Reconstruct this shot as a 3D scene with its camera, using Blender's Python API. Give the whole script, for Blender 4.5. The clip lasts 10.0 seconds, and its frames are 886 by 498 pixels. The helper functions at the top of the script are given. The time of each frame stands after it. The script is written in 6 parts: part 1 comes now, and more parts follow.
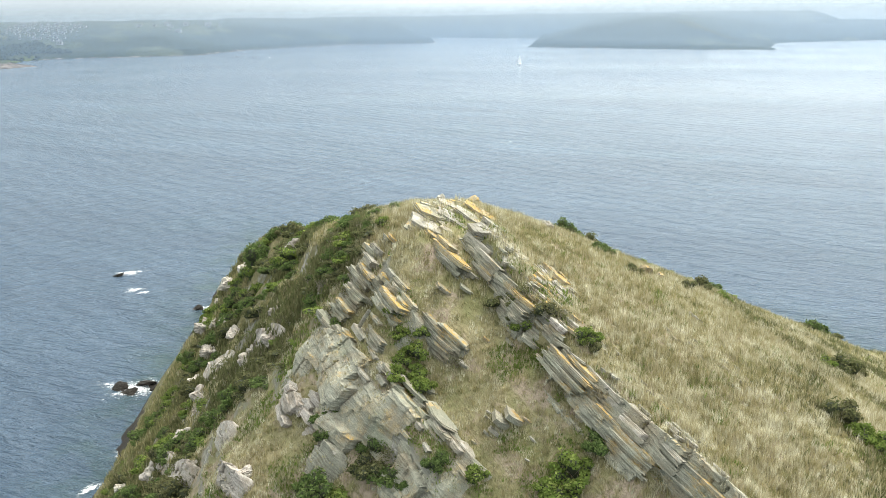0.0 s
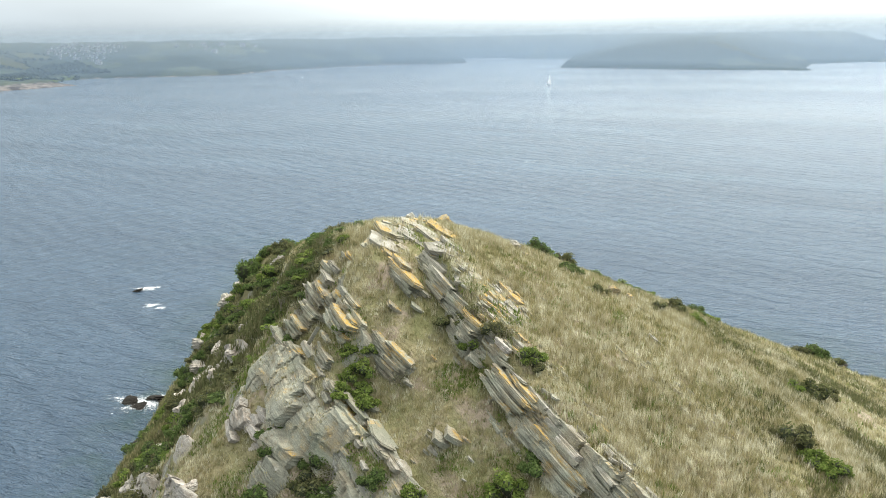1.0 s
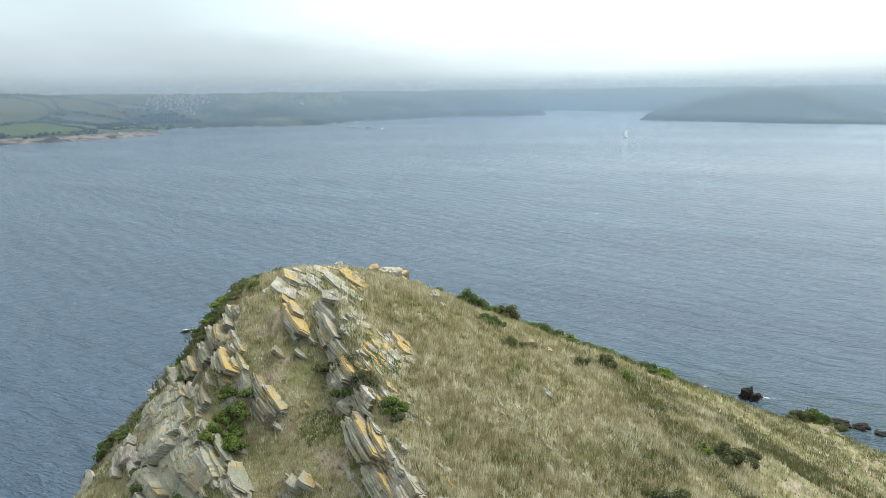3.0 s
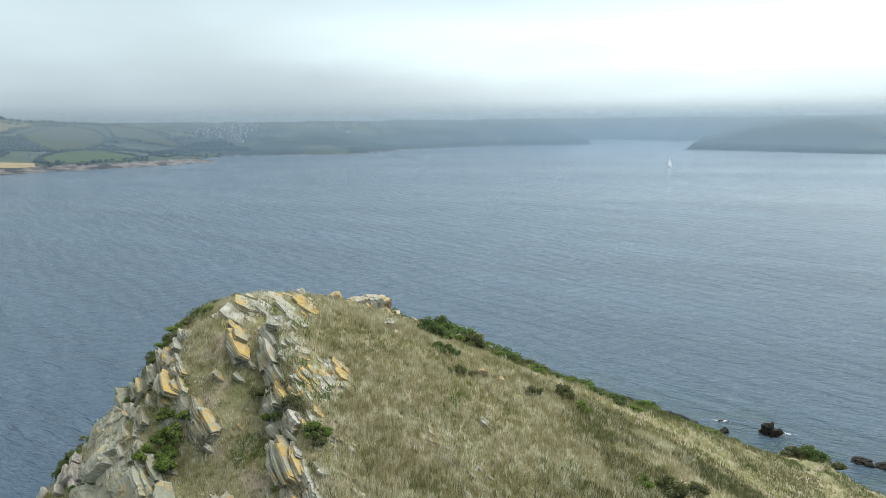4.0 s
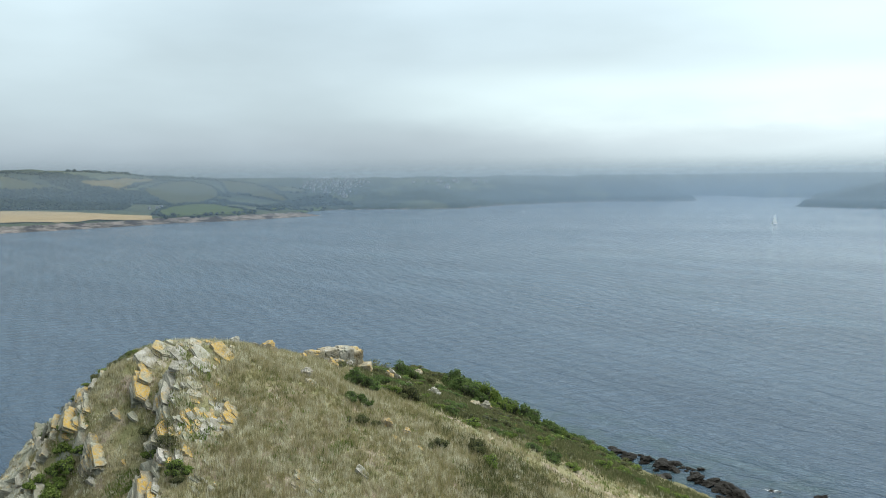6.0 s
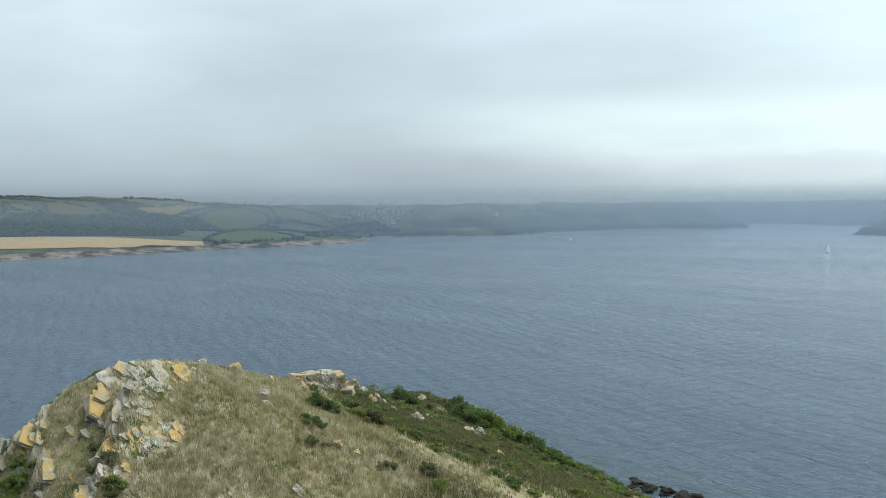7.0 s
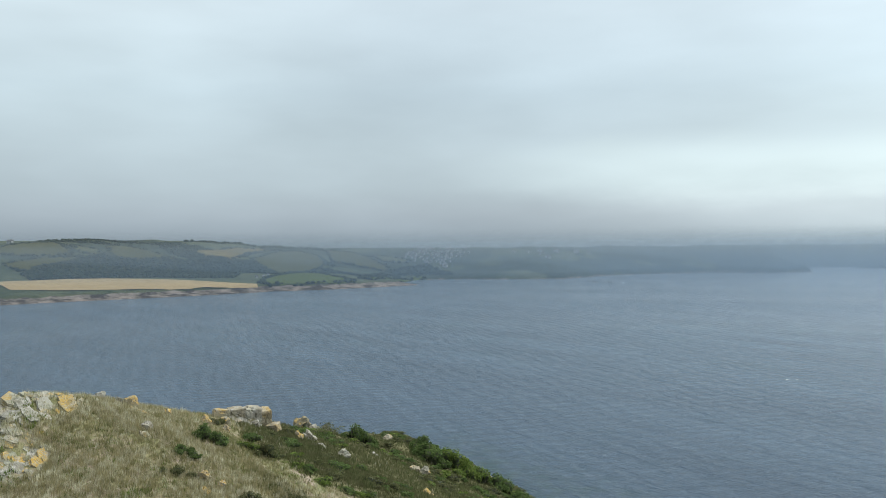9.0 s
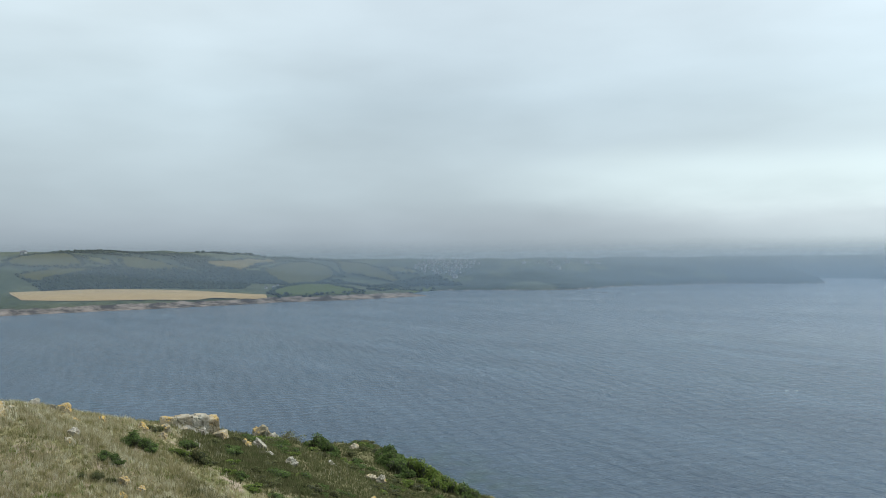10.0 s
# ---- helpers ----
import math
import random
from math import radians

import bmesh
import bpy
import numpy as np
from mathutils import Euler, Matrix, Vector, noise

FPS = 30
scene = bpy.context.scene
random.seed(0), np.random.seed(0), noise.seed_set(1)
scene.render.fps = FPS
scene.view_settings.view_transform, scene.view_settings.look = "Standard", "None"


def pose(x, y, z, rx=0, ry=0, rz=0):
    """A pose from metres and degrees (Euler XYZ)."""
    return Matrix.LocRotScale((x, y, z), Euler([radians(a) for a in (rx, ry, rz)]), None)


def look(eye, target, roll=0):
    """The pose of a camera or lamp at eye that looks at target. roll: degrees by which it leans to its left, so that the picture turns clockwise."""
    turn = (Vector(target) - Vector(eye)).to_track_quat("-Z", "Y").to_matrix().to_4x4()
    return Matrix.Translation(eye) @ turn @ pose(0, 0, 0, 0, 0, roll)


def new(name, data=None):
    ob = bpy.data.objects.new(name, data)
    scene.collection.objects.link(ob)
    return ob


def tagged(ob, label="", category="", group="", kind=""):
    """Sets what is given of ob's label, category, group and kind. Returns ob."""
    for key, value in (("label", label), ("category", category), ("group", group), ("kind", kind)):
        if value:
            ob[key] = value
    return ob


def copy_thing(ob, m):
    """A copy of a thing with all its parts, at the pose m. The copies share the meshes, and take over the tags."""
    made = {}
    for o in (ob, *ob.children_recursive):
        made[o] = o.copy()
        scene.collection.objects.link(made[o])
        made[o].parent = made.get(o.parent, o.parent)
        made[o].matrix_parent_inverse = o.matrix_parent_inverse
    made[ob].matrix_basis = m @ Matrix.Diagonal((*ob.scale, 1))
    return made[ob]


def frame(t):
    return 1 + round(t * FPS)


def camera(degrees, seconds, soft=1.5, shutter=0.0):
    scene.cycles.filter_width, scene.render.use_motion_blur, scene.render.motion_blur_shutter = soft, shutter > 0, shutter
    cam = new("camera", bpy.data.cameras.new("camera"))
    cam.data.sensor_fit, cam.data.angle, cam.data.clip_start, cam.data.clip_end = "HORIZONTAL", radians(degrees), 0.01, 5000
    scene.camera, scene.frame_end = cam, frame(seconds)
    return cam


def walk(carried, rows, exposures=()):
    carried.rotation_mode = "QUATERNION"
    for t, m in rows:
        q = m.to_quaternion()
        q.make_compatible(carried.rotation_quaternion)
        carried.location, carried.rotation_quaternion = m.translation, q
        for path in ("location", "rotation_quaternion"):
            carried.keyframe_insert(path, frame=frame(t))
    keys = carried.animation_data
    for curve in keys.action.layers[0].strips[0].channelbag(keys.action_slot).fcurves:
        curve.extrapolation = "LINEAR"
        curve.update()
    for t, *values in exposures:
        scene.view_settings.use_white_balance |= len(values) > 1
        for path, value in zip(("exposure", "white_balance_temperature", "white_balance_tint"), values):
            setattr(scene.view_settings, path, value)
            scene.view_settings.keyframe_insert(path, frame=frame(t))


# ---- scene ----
cam = camera(56.5, 10.0, soft=0.9)
PATH = [
    (0, (-1.012, -1.946, 78.978), (-1.21, -0.034, 78.427), -0.9),
    (0.5, (1.524, -1.758, 78.945), (1.29, 0.156, 78.414), -0.9),
    (1, (4.349, -1.51, 78.905), (4.074, 0.406, 78.4), -0.9),
    (1.5, (7.398, -1.225, 78.917), (7.078, 0.69, 78.437), -0.9),
    (2, (10.661, -0.876, 78.919), (10.292, 1.038, 78.468), -0.8),
    (2.5, (14.066, -0.429, 78.904), (13.646, 1.481, 78.486), -0.8),
    (4, (25.357, 1.028, 79.102), (24.777, 2.916, 78.786), -0.7),
    (4.5, (29.402, 1.664, 79.156), (28.759, 3.536, 78.874), -0.7),
    (5, (33.477, 2.477, 79.189), (32.773, 4.333, 78.941), -0.7),
    (5.5, (37.639, 3.301, 79.243), (36.876, 5.137, 79.029), -0.7),
    (7, (50.607, 6.457, 79.323), (49.673, 8.222, 79.208), -0.6),
    (7.5, (54.935, 7.795, 79.243), (53.953, 9.536, 79.163), -0.7),
    (8, (59.243, 9.288, 79.13), (58.226, 11.009, 79.079), -0.7),
    (8.5, (63.453, 10.983, 79.032), (62.408, 12.688, 79.006), -0.6),
    (9, (67.66, 12.734, 78.93), (66.6, 14.43, 78.921), -0.6),
    (9.5, (71.873, 14.575, 78.847), (70.8, 16.262, 78.854), -0.6),
    (10, (76.13, 16.508, 78.738), (75.043, 18.186, 78.756), -0.6),
]
walk(cam, [(t, look(eye, target, roll)) for t, eye, target, roll in PATH],
     exposures=[(0.0, 1.10, 6900, 10), (1.0, 0.92, 6900, 10), (2.5, 0.70, 6650, 8), (4.5, 0.42, 6450, 6), (6.0, 0.31, 6400, 6), (8.0, 0.12, 6420, 7), (10.0, 0.07, 6400, 8)])

# ---- light: a bright overcast sky, the sun dim and wide behind cloud ----
SUN_AZ, SUN_EL = 35.0, 56.0          # degrees right of +y, above the horizon
sun_dir = Vector((math.sin(radians(SUN_AZ)) * math.cos(radians(SUN_EL)), math.cos(radians(SUN_AZ)) * math.cos(radians(SUN_EL)), math.sin(radians(SUN_EL))))
sun_data = bpy.data.lights.new("sun", "SUN")
sun_data.energy, sun_data.angle, sun_data.color = 1.3, radians(22), (1.0, 0.96, 0.9)
sun = new("sun", sun_data)
sun.matrix_world = look(sun_dir * 400, (0, 0, 0))


class Nodes:
    """Short hand for node trees."""

    def __init__(self, tree):
        self.t = tree
        tree.nodes.clear()

    def n(self, kind, props=None, **ins):
        node = self.t.nodes.new(kind)
        for k, v in (props or {}).items():
            setattr(node, k, v)
        for k, v in ins.items():
            key = k.replace("_", " ")
            sock = node.inputs[int(k[1:])] if k[0] == "i" and k[1:].isdigit() else node.inputs[key]
            if isinstance(v, bpy.types.NodeSocket):
                self.t.links.new(v, sock)
            else:
                sock.default_value = v
        return node

    def math(self, op, a, b=0.0, c=0.0, clamp=False):
        return self.n("ShaderNodeMath", {"operation": op, "use_clamp": clamp}, i0=a, i1=b, i2=c).outputs[0]

    def ramp(self, fac, stops, mode="LINEAR"):
        node = self.n("ShaderNodeValToRGB", None, Fac=fac)
        cr = node.color_ramp
        cr.interpolation = mode
        while len(cr.elements) < len(stops):
            cr.elements.new(0.5)
        for e, (p, c) in zip(cr.elements, stops):
            e.position = p
            e.color = (c, c, c, 1) if isinstance(c, (int, float)) else (*c, 1)
        return node.outputs["Color"]

    def mix(self, fac, a, b, blend="MIX"):
        def col(v):
            return (*v, 1) if isinstance(v, tuple) and len(v) == 3 else v
        node = self.n("ShaderNodeMix", {"data_type": "RGBA", "blend_type": blend})
        for i, v in ((0, fac), (6, col(a)), (7, col(b))):
            if isinstance(v, bpy.types.NodeSocket):
                self.t.links.new(v, node.inputs[i])
            else:
                node.inputs[i].default_value = v
        return node.outputs[2]

    def noise(self, vec, scale, detail=4.0, rough=0.55, out="Fac", dist=0.0):
        return self.n("ShaderNodeTexNoise", None, Vector=vec, Scale=scale, Detail=detail, Roughness=rough, Distortion=dist).outputs[out]

    def mapped(self, vec, scale=(1, 1, 1), rot=(0, 0, 0), loc=(0, 0, 0)):
        return self.n("ShaderNodeMapping", None, Vector=vec, Scale=scale, Rotation=rot, Location=loc).outputs[0]


def make_world():
    w = bpy.data.worlds.new("overcast")
    scene.world = w
    w.use_nodes = True
    k = Nodes(w.node_tree)
    d = k.n("ShaderNodeTexCoord").outputs["Generated"]
    sep = k.n("ShaderNodeSeparateXYZ", None, Vector=d)
    el = sep.outputs["Z"]
    sky = k.n("ShaderNodeTexSky", {"sky_type": "NISHITA", "sun_disc": False, "sun_elevation": radians(SUN_EL),
                                   "sun_rotation": radians(SUN_AZ), "air_density": 1.5, "dust_density": 4.0})
    sky_c = k.mix(1.0, sky.outputs[0], (0.1, 0.1, 0.1), "MULTIPLY")
    # cloud deck: grey at its foot on the hills, paler above, in long soft bands
    az = k.math("ARCTAN2", sep.outputs["X"], sep.outputs["Y"])
    deck = k.ramp(k.math("MULTIPLY_ADD", el, 1.0, 0.1), [
        (0.0, (0.255, 0.315, 0.362)), (0.103, (0.265, 0.325, 0.372)), (0.120, (0.345, 0.41, 0.468)), (0.138, (0.41, 0.48, 0.54)), (0.17, (0.475, 0.565, 0.625)),
        (0.21, (0.51, 0.607, 0.67)), (0.28, (0.50, 0.60, 0.67)), (0.38, (0.56, 0.65, 0.715)), (0.7, (0.66, 0.735, 0.79)), (1.0, (0.70, 0.755, 0.80))])
    band = k.noise(k.mapped(d, (2.2, 2.2, 7.0), (0.0, 0.03, 0.3)), 1.5, 2.5, 0.45)
    wisp = k.noise(k.mapped(d, (2.6, 2.6, 9.0)), 2.4, 5.0, 0.5)
    cl = k.math("ADD", k.math("MULTIPLY", band, 0.62), k.math("MULTIPLY", wisp, 0.38))
    cl = k.ramp(cl, [(0.34, 0.92), (0.5, 1.0), (0.66, 1.085)])
    deck = k.mix(1.0, deck, cl, "MULTIPLY")

    def soft(v, lo, hi):
        return k.n("ShaderNodeMapRange", {"interpolation_type": "SMOOTHSTEP"}, Value=v, From_Min=lo, From_Max=hi).outputs[0]

    wob = k.math("MULTIPLY_ADD", k.math("SUBTRACT", wisp, 0.5), 0.05, el)
    # a long bright rift low in the cloud, widening towards the thinner side
    rift = k.math("MULTIPLY", soft(wob, 0.030, 0.078), soft(wob, 0.135, 0.088))
    rift = k.math("MULTIPLY", rift, soft(az, -0.60, -0.30))
    wide = k.math("MULTIPLY", k.math("MULTIPLY", soft(wob, -0.03, 0.04), soft(wob, 0.26, 0.14)), soft(az, -0.45, 0.05))
    thin = k.math("MULTIPLY_ADD", wide, 0.25, k.math("MULTIPLY", rift, 0.56))
    # a darker blue wedge of cloud in it
    wx = k.math("DIVIDE", k.math("ADD", az, 0.01), 0.12)
    wy = k.math("DIVIDE", k.math("SUBTRACT", k.math("MULTIPLY_ADD", az, -0.06, wob), 0.047), 0.013)
    wedge = soft(k.math("ADD", k.math("MULTIPLY", wx, wx), k.math("MULTIPLY", wy, wy)), 1.0, 0.0)
    thin = k.math("SUBTRACT", thin, k.math("MULTIPLY", wedge, 0.15))
    deck = k.mix(1.0, deck, k.mix(thin, (1, 1, 1), (1.47, 1.45, 1.36)), "MULTIPLY")
    # the foot of the cloud is paler on the thin side
    lit = k.math("MULTIPLY", soft(az, -0.62, -0.05), soft(el, 0.085, 0.015))
    deck = k.mix(1.0, deck, k.mix(lit, (1, 1, 1), (1.36, 1.33, 1.28)), "MULTIPLY")
    pale = k.math("MULTIPLY", soft(az, -0.55, -1.0), soft(el, 0.07, 0.2))
    deck = k.mix(1.0, deck, k.mix(pale, (1, 1, 1), (1.24, 1.23, 1.2)), "MULTIPLY")
    # unseen bright patch higher up, added so the sea on this side reflects more
    side_at = Vector((math.sin(radians(20)) * 0.93, math.cos(radians(20)) * 0.93, 0.37)).normalized()
    dot = k.n("ShaderNodeVectorMath", {"operation": "DOT_PRODUCT"}, i0=d, i1=side_at).outputs["Value"]
    side = k.math("MULTIPLY", k.math("POWER", k.math("MAXIMUM", dot, 0.0), 8.0), soft(el, 0.30, 0.44))
    deck = k.mix(1.0, deck, k.mix(side, (1, 1, 1), (4.4, 4.3, 4.1)), "MULTIPLY")
    # the cloud brightens broadly towards the veiled sun
    dot2 = k.n("ShaderNodeVectorMath", {"operation": "DOT_PRODUCT"}, i0=d, i1=sun_dir).outputs["Value"]
    veil = k.math("POWER", k.math("MAXIMUM", dot2, 0.0), 3.0)
    deck = k.mix(1.0, deck, k.mix(veil, (1, 1, 1), (2.5, 2.48, 2.42)), "MULTIPLY")
    col = k.mix(0.9, sky_c, deck)
    bg = k.n("ShaderNodeBackground", None, Color=col, Strength=1.0)
    k.n("ShaderNodeOutputWorld", None, Surface=bg.outputs[0])


make_world()


# ---- materials ----
def material(name):
    m = bpy.data.materials.new(name)
    m.use_nodes = True
    k = Nodes(m.node_tree)
    return m, k, k.n("ShaderNodeNewGeometry")


def finish(k, color, rough=0.8, bump=None, strength=0.5, dist=0.1, spec=0.3, **more):
    b = k.n("ShaderNodeBsdfPrincipled", None, Base_Color=color if isinstance(color, bpy.types.NodeSocket) else (*color, 1), Roughness=rough, **more)
    b.inputs["Specular IOR Level"].default_value = spec
    if bump is not None:
        k.t.links.new(k.n("ShaderNodeBump", None, Height=bump, Strength=strength, Distance=dist).outputs[0], b.inputs["Normal"])
    k.n("ShaderNodeOutputMaterial", None, Surface=b.outputs[0])
    return b


DIP = (0.99, 0.11)                   # plan direction in which the beds dip
DIP_ANGLE = 39.0
dip_h = Vector((*DIP, 0)).normalized()
BED_X = dip_h * math.cos(radians(DIP_ANGLE)) - Vector((0, 0, math.sin(radians(DIP_ANGLE))))
BED_Y = Vector((-dip_h.y, dip_h.x, 0))
BED_Z = BED_X.cross(BED_Y)


def rock_material(name, base, dark, lichen=0.0, pale=0.0):
    m, k, g = material(name)
    p = g.outputs["Position"]
    bed = k.n("ShaderNodeVectorMath", {"operation": "DOT_PRODUCT"}, i0=p, i1=BED_Z).outputs["Value"]
    warp = k.noise(p, 0.7, 3)
    lam = k.math("MULTIPLY_ADD", warp, 0.5, bed)
    fine = k.n("ShaderNodeTexNoise", {"noise_dimensions": "1D"}, W=lam, Scale=9.0, Detail=5.0, Roughness=0.7).outputs["Fac"]
    blotch = k.noise(p, 1.3, 6, 0.62)
    grain = k.noise(p, 14.0, 4, 0.6)
    c = k.mix(k.ramp(fine, [(0.34, 0), (0.58, 1)]), dark, base)
    c = k.mix(k.ramp(blotch, [(0.35, 0.0), (0.7, 0.75)]), c, tuple(min(1, v * 1.4) for v in base))
    c = k.mix(k.ramp(k.noise(p, 0.45, 4), [(0.5, 0.0), (0.72, 0.6)]), c, (0.20, 0.215, 0.145))
    c = k.mix(k.ramp(k.noise(p, 0.6, 5, 0.65), [(0.48, 0.0), (0.64, 0.6)]), c, (0.24, 0.19, 0.125))
    rnd = k.n("ShaderNodeObjectInfo").outputs["Random"]
    c = k.mix(1.0, c, k.ramp(rnd, [(0, 0.78), (1, 1.2)]), "MULTIPLY")
    top = k.n("ShaderNodeVectorMath", {"operation": "DOT_PRODUCT"}, i0=g.outputs["True Normal"], i1=BED_Z).outputs["Value"]
    topm = k.ramp(top, [(0.55, 0), (0.85, 1)])
    spots = k.noise(p, 5.5, 5, 0.65)
    if pale:
        pm = k.math("MULTIPLY", k.ramp(k.noise(p, 1.6, 5, 0.6), [(0.62 - 0.3 * pale, 0), (0.80 - 0.3 * pale, 1)]), k.math("MULTIPLY_ADD", topm, 0.55, 0.45))
        c = k.mix(pm, c, (0.40, 0.378, 0.33))
    if lichen:
        area = k.math("ADD", k.noise(p, 0.8, 3), k.math("MULTIPLY", rnd, 0.25))
        lm = k.math("MULTIPLY", k.ramp(area, [(0.85 - 0.4 * lichen, 0), (1.0 - 0.4 * lichen, 1)]), k.ramp(spots, [(0.38, 0), (0.54, 1)]))
        lm = k.math("MULTIPLY", lm, k.math("MULTIPLY_ADD", topm, 0.7, 0.3))
        yc = k.mix(k.noise(p, 3.0, 4), (0.39, 0.215, 0.035), (0.44, 0.315, 0.09))
        c = k.mix(lm, c, yc)
    c = k.mix(1.0, c, k.ramp(grain, [(0.3, 0.72), (0.7, 1.2)]), "MULTIPLY")
    bump = k.math("ADD", k.math("MULTIPLY", fine, 0.6), k.math("MULTIPLY", grain, 0.5))
    bump = k.math("ADD", bump, blotch)
    finish(k, c, 0.9, bump, 0.85, 0.12, 0.2)
    return m


M_SLATE = rock_material("grey_slate", (0.275, 0.268, 0.21), (0.128, 0.12, 0.092), 0.38, 0.14)
M_LICHEN = rock_material("lichened_slate", (0.29, 0.272, 0.21), (0.14, 0.128, 0.095), 1.0, 0.22)
M_PALE = rock_material("pale_slate", (0.28, 0.264, 0.215), (0.13, 0.12, 0.095), 0.22, 0.5)
M_CREAM = rock_material("cream_rock", (0.34, 0.295, 0.215), (0.165, 0.14, 0.10), 0.62, 0.45)
M_GUANO = rock_material("bleached_rock", (0.43, 0.385, 0.335), (0.20, 0.172, 0.145), 0.0, 0.6)


def reef_material():
    m, k, g = material("wet_dark_reef")
    p = g.outputs["Position"]
    c = k.mix(k.noise(p, 0.9, 6, 0.65), (0.006, 0.006, 0.005), (0.032, 0.026, 0.019))
    c = k.mix(k.ramp(k.noise(p, 2.5, 4), [(0.66, 0), (0.78, 0.5)]), c, (0.15, 0.14, 0.12))
    finish(k, c, 0.85, k.noise(p, 3.0, 6, 0.7), 1.0, 0.4, 0.2)
    return m


M_REEF = reef_material()


def ground_material():
    m, k, g = material("headland_turf")
    p = g.outputs["Position"]
    big = k.noise(p, 0.11, 5, 0.6)
    mid = k.noise(p, 0.55, 5, 0.6)
    fine = k.noise(p, 4.0, 5, 0.65)
    straw = k.mix(fine, (0.17, 0.145, 0.08), (0.36, 0.31, 0.18))
    green = k.mix(fine, (0.10, 0.105, 0.045), (0.23, 0.22, 0.105))
    earth = k.mix(fine, (0.21, 0.155, 0.12), (0.42, 0.34, 0.27))
    c = k.mix(k.ramp(k.math("ADD", k.math("MULTIPLY", big, 0.5), k.math("MULTIPLY", mid, 0.5)), [(0.44, 0), (0.62, 0.9)]), green, straw)
    c = k.mix(k.ramp(k.noise(p, 0.35, 6, 0.7), [(0.50, 0), (0.60, 0.8)]), c, earth)
    lush = k.n("ShaderNodeAttribute", {"attribute_name": "lush"}).outputs["Fac"]
    c = k.mix(k.math("MULTIPLY", lush, k.ramp(k.noise(p, 0.5, 4), [(0.3, 0.7), (0.55, 1.0)])), c, k.mix(fine, (0.075, 0.075, 0.035), (0.17, 0.15, 0.075)))
    # bare rock on the steep places
    nz = k.n("ShaderNodeSeparateXYZ", None, Vector=g.outputs["Normal"]).outputs["Z"]
    bed = k.n("ShaderNodeVectorMath", {"operation": "DOT_PRODUCT"}, i0=p, i1=BED_Z).outputs["Value"]
    fl = k.n("ShaderNodeTexNoise", {"noise_dimensions": "1D"}, W=k.math("MULTIPLY_ADD", mid, 0.8, bed), Scale=4.5, Detail=5.0, Roughness=0.7).outputs["Fac"]
    rock = k.mix(k.ramp(fl, [(0.35, 0), (0.65, 1)]), (0.125, 0.12, 0.095), (0.285, 0.275, 0.225))
    rock = k.mix(k.ramp(k.noise(p, 1.1, 5, 0.6), [(0.56, 0), (0.7, 0.8)]), rock, (0.48, 0.45, 0.42))
    steep = k.math("ADD", nz, k.math("MULTIPLY", k.math("SUBTRACT", mid, 0.5), 0.9))
    c = k.mix(k.ramp(steep, [(0.44, 1), (0.56, 0)]), c, rock)
    # the tide line: dark weed-covered rock near the water
    z = k.n("ShaderNodeSeparateXYZ", None, Vector=p).outputs["Z"]
    wet = k.n("ShaderNodeMapRange", None, Value=k.math("MULTIPLY_ADD", mid, -5.0, z), From_Min=1.5, From_Max=2.6, To_Min=1.0, To_Max=0.0).outputs[0]
    c = k.mix(wet, c, k.mix(fine, (0.015, 0.014, 0.012), (0.07, 0.06, 0.05)))
    bump = k.math("ADD", k.math("MULTIPLY", fine, 0.6), k.math("ADD", mid, k.math("MULTIPLY", fl, 0.5)))
    finish(k, c, 0.95, bump, 0.9, 0.25, 0.15)
    return m


M_GROUND = ground_material()


def blade_material(name, cols, patch=0.25, trans=0.4):
    m, k, g = material(name)
    p = g.outputs["Position"]
    r = g.outputs["Random Per Island"]
    c = k.ramp(r, [(0.0, cols[0]), (0.45, cols[1]), (1.0, cols[2])])
    c = k.mix(k.ramp(k.noise(p, patch, 4, 0.6), [(0.4, 0), (0.6, 0.75)]), c, cols[3])
    c = k.mix(1.0, c, k.ramp(k.noise(p, 1.1, 3), [(0.3, 0.72), (0.7, 1.22)]), "MULTIPLY")
    d = k.n("ShaderNodeBsdfDiffuse", None, Color=c)
    t = k.n("ShaderNodeBsdfTranslucent", None, Color=c)
    s = k.n("ShaderNodeMixShader", None, i0=trans, i1=d.outputs[0], i2=t.outputs[0])
    k.n("ShaderNodeOutputMaterial", None, Surface=s.outputs[0])
    return m


def grass_material(name, stops, trans=0.35):
    """Blades coloured by how dry their tuft is, each blade a little off."""
    m, k, g = material(name)
    dry = k.n("ShaderNodeAttribute", {"attribute_name": "dry"}).outputs["Fac"]
    c = k.ramp(dry, stops)
    c = k.mix(1.0, c, k.ramp(g.outputs["Random Per Island"], [(0, 0.72), (1, 1.28)]), "MULTIPLY")
    d = k.n("ShaderNodeBsdfDiffuse", None, Color=c)
    t = k.n("ShaderNodeBsdfTranslucent", None, Color=c)
    s = k.n("ShaderNodeMixShader", None, i0=trans, i1=d.outputs[0], i2=t.outputs[0])
    k.n("ShaderNodeOutputMaterial", None, Surface=s.outputs[0])
    return m


